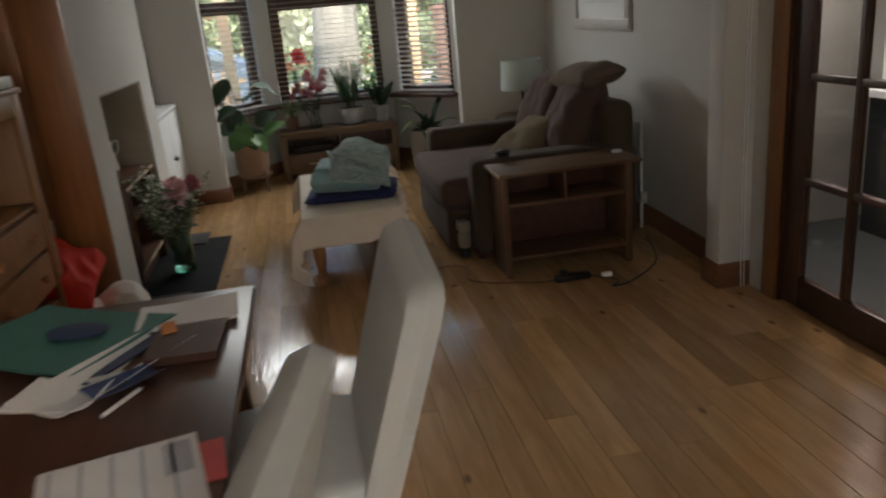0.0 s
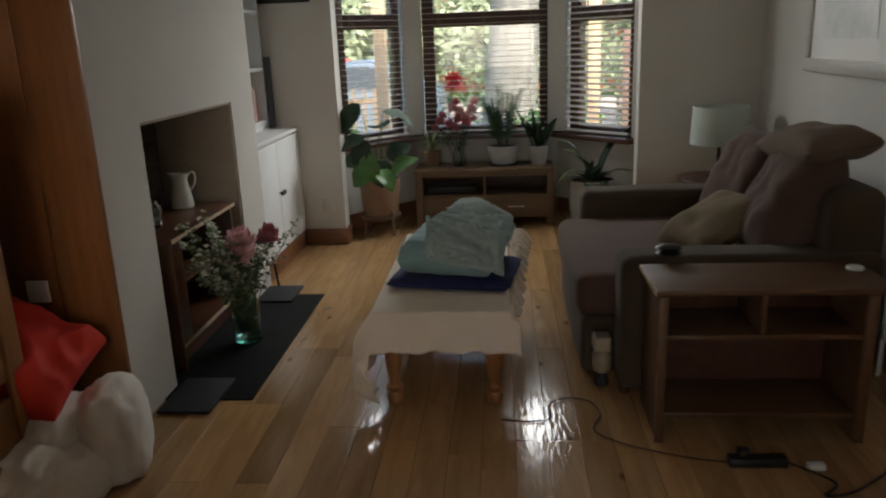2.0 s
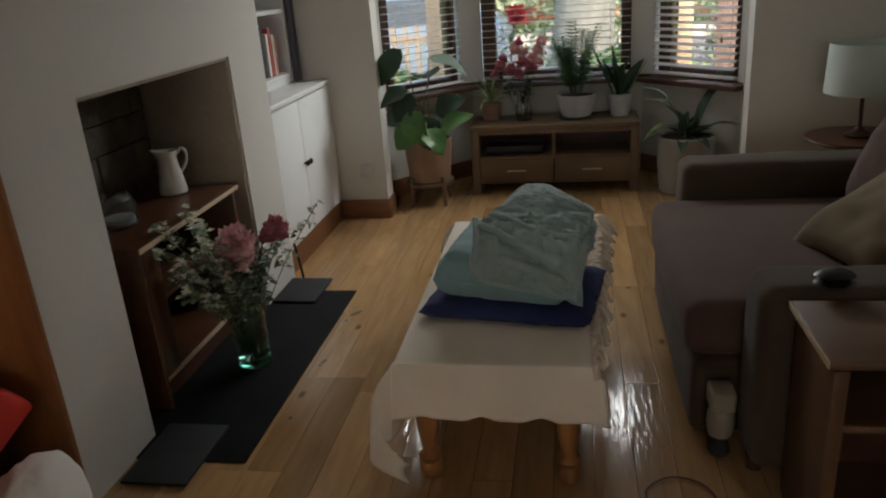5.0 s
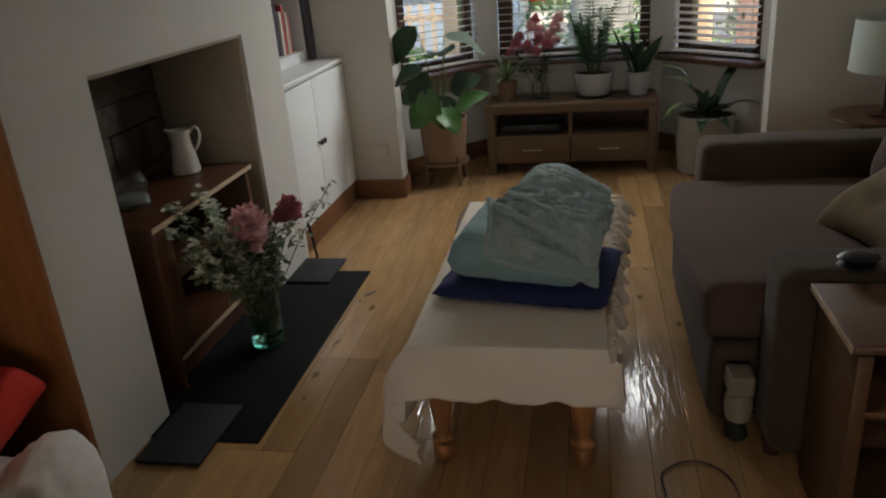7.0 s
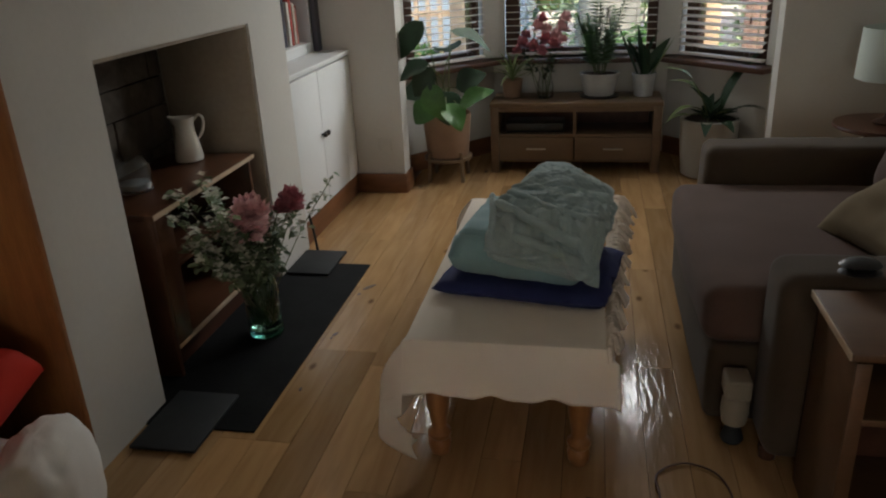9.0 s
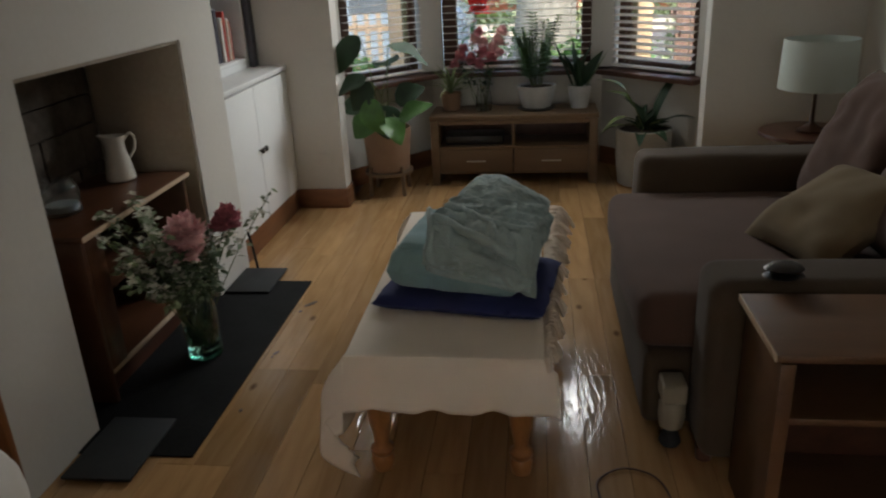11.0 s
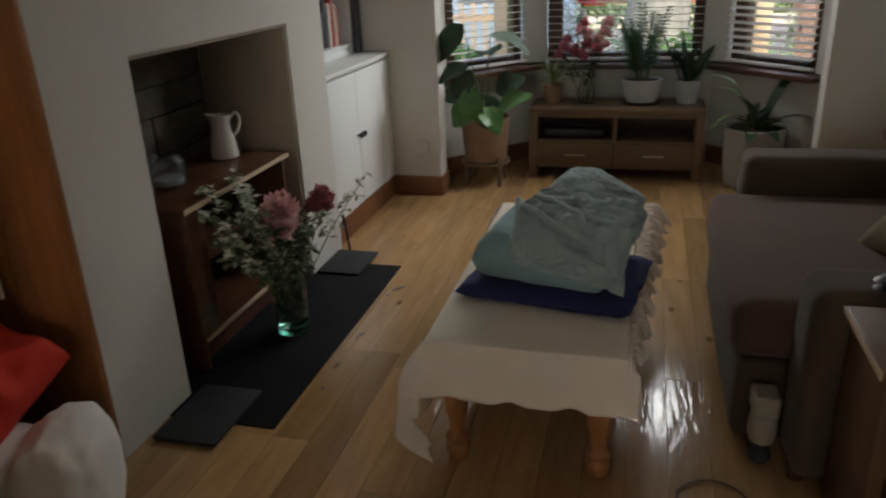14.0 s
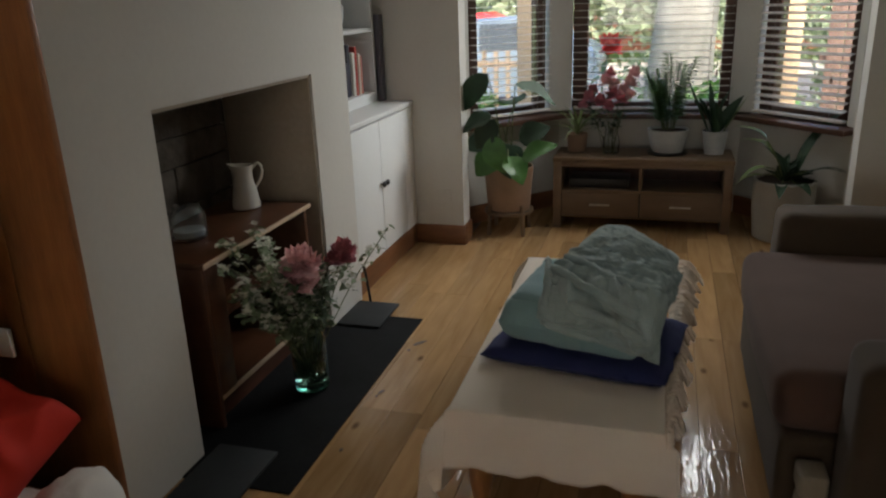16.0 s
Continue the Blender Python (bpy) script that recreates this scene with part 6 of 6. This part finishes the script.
# timber fences and gate posts
fe = thing("timber_fence", (-2.2, 11.6, -0.25), "weathered timber rail fence with upright pales", "fence")
for i in range(24):
    x = -4.3 + 0.14 * i
    part("pale", box(x, x + 0.05, 11.60, 11.625, -0.24, 0.92, 0.003), GREYWOOD, fe)
for zz in (0.0, 0.72):
    part("rail", box(-4.4, -0.9, 11.626, 11.66, zz, zz + 0.07, 0.003), GREYWOOD, fe)
for x, y, h in ((-0.885, 9.45, 2.3), (1.237, 9.45, 2.3)):
    pt = thing("timber_post", (x, y, -0.235), "pale square timber post outside the bay", "post", group="timber posts")
    part("shaft", box(x - 0.06, x + 0.06, y - 0.06, y + 0.06, -0.234, h, 0.008), TIMBER, pt)
    part("cap", box(x - 0.075, x + 0.075, y - 0.075, y + 0.075, h, h + 0.04, 0.01), TIMBER, pt)
f2 = thing("board_fence", (3.4, 10.9, -0.25), "red-brown close-board timber fence beside the garden", "fence")
for i in range(26):
    x = 1.75 + 0.15 * i
    part("board", box(x, x + 0.14, 10.90 + 0.012 * (i % 2), 10.922 + 0.012 * (i % 2), -0.24, 1.55 + 0.01 * (i % 3), 0.003), REDFENCE, f2)
for zz in (0.1, 0.8):
    part("rail", box(1.7, 5.7, 10.945, 10.985, zz, zz + 0.08, 0.003), REDFENCE, f2)


def car(at, paint, label):
    """A parked hatchback, side on."""
    x0, y0, z0 = at
    c = thing("parked_car", at, label, "car", group="cars on the street")
    prof = [(-2.0, 0.30), (-2.02, 0.62), (-1.85, 0.80), (-1.05, 0.92), (-0.45, 1.40), (0.75, 1.46), (1.45, 1.20), (1.90, 0.95), (2.02, 0.70), (2.0, 0.30)]
    b = bmesh.new()
    rows = []
    for s, inset in ((-0.86, 0.0), (-0.80, 0.0), (0.80, 0.0), (0.86, 0.0)):
        rows.append([b.verts.new((x0 + px, y0 + (s * (1 - 0.16 * max(0, (pz - 0.9) / 0.5)) if abs(s) > 0 else 0), z0 + pz - (0.03 if abs(s) > 0.82 else 0))) for px, pz in prof])
    for r0, r1 in zip(rows, rows[1:]):
        for k in range(len(prof)):
            b.faces.new((r0[k], r0[(k + 1) % len(prof)], r1[(k + 1) % len(prof)], r1[k]))
    b.faces.new(rows[0])
    b.faces.new(list(reversed(rows[-1])))
    bmesh.ops.recalc_face_normals(b, faces=b.faces)
    part("body", b, paint, c)
    for s in (-1, 1):
        yy = y0 + s * 0.80
        for pts in (((-0.85, 0.95), (-0.38, 1.32), (0.10, 1.35), (0.10, 0.95)), ((0.18, 0.95), (0.18, 1.35), (0.75, 1.36), (1.30, 1.12), (1.30, 0.98))):
            b = bmesh.new()
            for o in (0.02, 0.045):
                f_ = b.faces.new([b.verts.new((x0 + px, yy + s * (o - 0.14 * max(0, pz - 0.9)), z0 + pz)) for px, pz in pts])
            part("side_window", b, CARG, c, "dark tinted window", smooth=False)
    for wx in (-1.25, 1.25):
        for s in (-1, 1):
            wl = part("wheel", lathe([(0.20, -0.09), (0.30, -0.09), (0.32, -0.05), (0.32, 0.05), (0.30, 0.09), (0.20, 0.09)], (0, 0, 0), 26, m=Matrix.Translation((x0 + wx, y0 + s * 0.78, z0 + 0.32)) @ Matrix.Rotation(radians(90), 4, "X")), BLACK, c)
            part("rim", lathe([(0.05, -0.095), (0.20, -0.085), (0.20, 0.085), (0.05, 0.095)], (0, 0, 0), 20, m=Matrix.Translation((x0 + wx, y0 + s * 0.78, z0 + 0.32)) @ Matrix.Rotation(radians(90), 4, "X")), STEEL, wl)
    for s in (-0.6, 0.6):
        part("headlight", box(x0 - 2.02, x0 - 1.93, y0 + s - 0.14, y0 + s + 0.14, z0 + 0.62, z0 + 0.74, 0.02), STEEL, c)
car((-2.7, 15.4, -0.24), CARP, "blue-grey hatchback parked on the street")
car((-4.2, 19.3, -0.24), CARRED, "red hatchback parked across the street")

# brick house across the street
ho = thing("brick_house", (1, 30, -0.25), "red brick terraced house beyond the street trees", "house")
part("wall", box(-14, 16, 28.0, 36, -0.25, 4.2), BRICK, ho, smooth=False)
b = bmesh.new()
v = [b.verts.new(q) for q in ((-14.3, 27.7, 4.2), (16.3, 27.7, 4.2), (16.3, 36.3, 4.2), (-14.3, 36.3, 4.2), (-14.3, 32, 6.2), (16.3, 32, 6.2))]
for f_ in ((0, 1, 5, 4), (2, 3, 4, 5), (0, 4, 3), (1, 2, 5), (0, 3, 2, 1)):
    b.faces.new([v[i] for i in f_])
part("roof", b, SLATE_L, ho, smooth=False)
for i in range(8):
    for zz in (0.7,):
        x = -12 + 3.4 * i
        w_ = part("window", box(x, x + 1.3, 27.93, 28.05, zz, zz + 1.4, 0.01), WHITE, ho, "white-framed window")
        part("pane", box(x + 0.1, x + 0.6, 27.90, 27.928, zz + 0.1, zz + 1.3), CARG, w_, smooth=False)
        part("pane", box(x + 0.7, x + 1.2, 27.90, 27.928, zz + 0.1, zz + 1.3), CARG, w_, smooth=False)

# ---- floor boards ----
fz = thing("floor", (0.1, 3.5, 0), "honey oak floor of staggered hand-scraped boards", "floor", kind="structure")
sub = box(LX - 0.1, 3.6, -1.4, 7.45, -0.10, -0.012)
box(-1.0, 1.4, 7.45, 8.40, -0.10, -0.012, bm=sub)
part("subfloor", sub, MAHOG, fz, smooth=False)
for kx, ky, kw, kl, ka in ((-0.718, 5.79, 0.014, 0.040, -35), (-0.745, 5.71, 0.008, 0.013, 0), (-0.732, 5.325, 0.009, 0.020, -20), (-0.739, 5.292, 0.006, 0.009, 0), (-0.726, 4.908, 0.007, 0.013, 10)):
    part("knot", lathe([(1.0, 0), (0.9, 0.0006), (0.4, 0.0009)], (0, 0, 0), 14, m=pose(kx, ky, 0.0003, 0, 0, ka) @ Matrix.Diagonal((kw, kl, 1, 1))), KNOT, fz)
rng = random.Random(77)
W = 0.1245
PLANK = {}


def plank_mesh(w, L):
    """A board with eased top edges, centred on its place."""
    key = (round(w, 3), round(L, 3))
    if key not in PLANK:
        e, d, h = 0.0013, 0.0015, 0.0115
        b = bmesh.new()
        v = []
        for z_, ins in ((-h, 0.0), (-d, 0.0), (0.0, e)):
            v.append([b.verts.new((sx * (w / 2 - ins), sy * (L / 2 - ins), z_)) for sx, sy in ((-1, -1), (1, -1), (1, 1), (-1, 1))])
        for r0, r1 in zip(v, v[1:]):
            for k in range(4):
                b.faces.new((r0[k], r0[(k + 1) % 4], r1[(k + 1) % 4], r1[k]))
        b.faces.new(v[2])
        me = bpy.data.meshes.new("floor_board")
        b.to_mesh(me)
        b.free()
        me.materials.append(FLOORB)
        PLANK[key] = me
    return PLANK[key]


x = 0.353 - W * 18
while x < 2.02:
    y = -1.3
    far = 8.34 if -0.98 < x < 1.30 else 7.30
    first = True
    while far - y > 0.05:
        L = rng.choice((0.6, 0.9, 1.2, 1.5, 1.8)) if not first else rng.choice((0.5, 0.9, 1.3, 1.7))
        first = False
        if far - (y + L) < 0.4:
            L = round(far - y, 2)
        ob = new("floor_board", plank_mesh(W - 0.0012, L - 0.0012))
        ob.parent = fz
        ob.location = Vector((x + W / 2, y + L / 2, rng.uniform(-0.0005, 0))) - ORIGIN[fz]
        y += L
    x += W
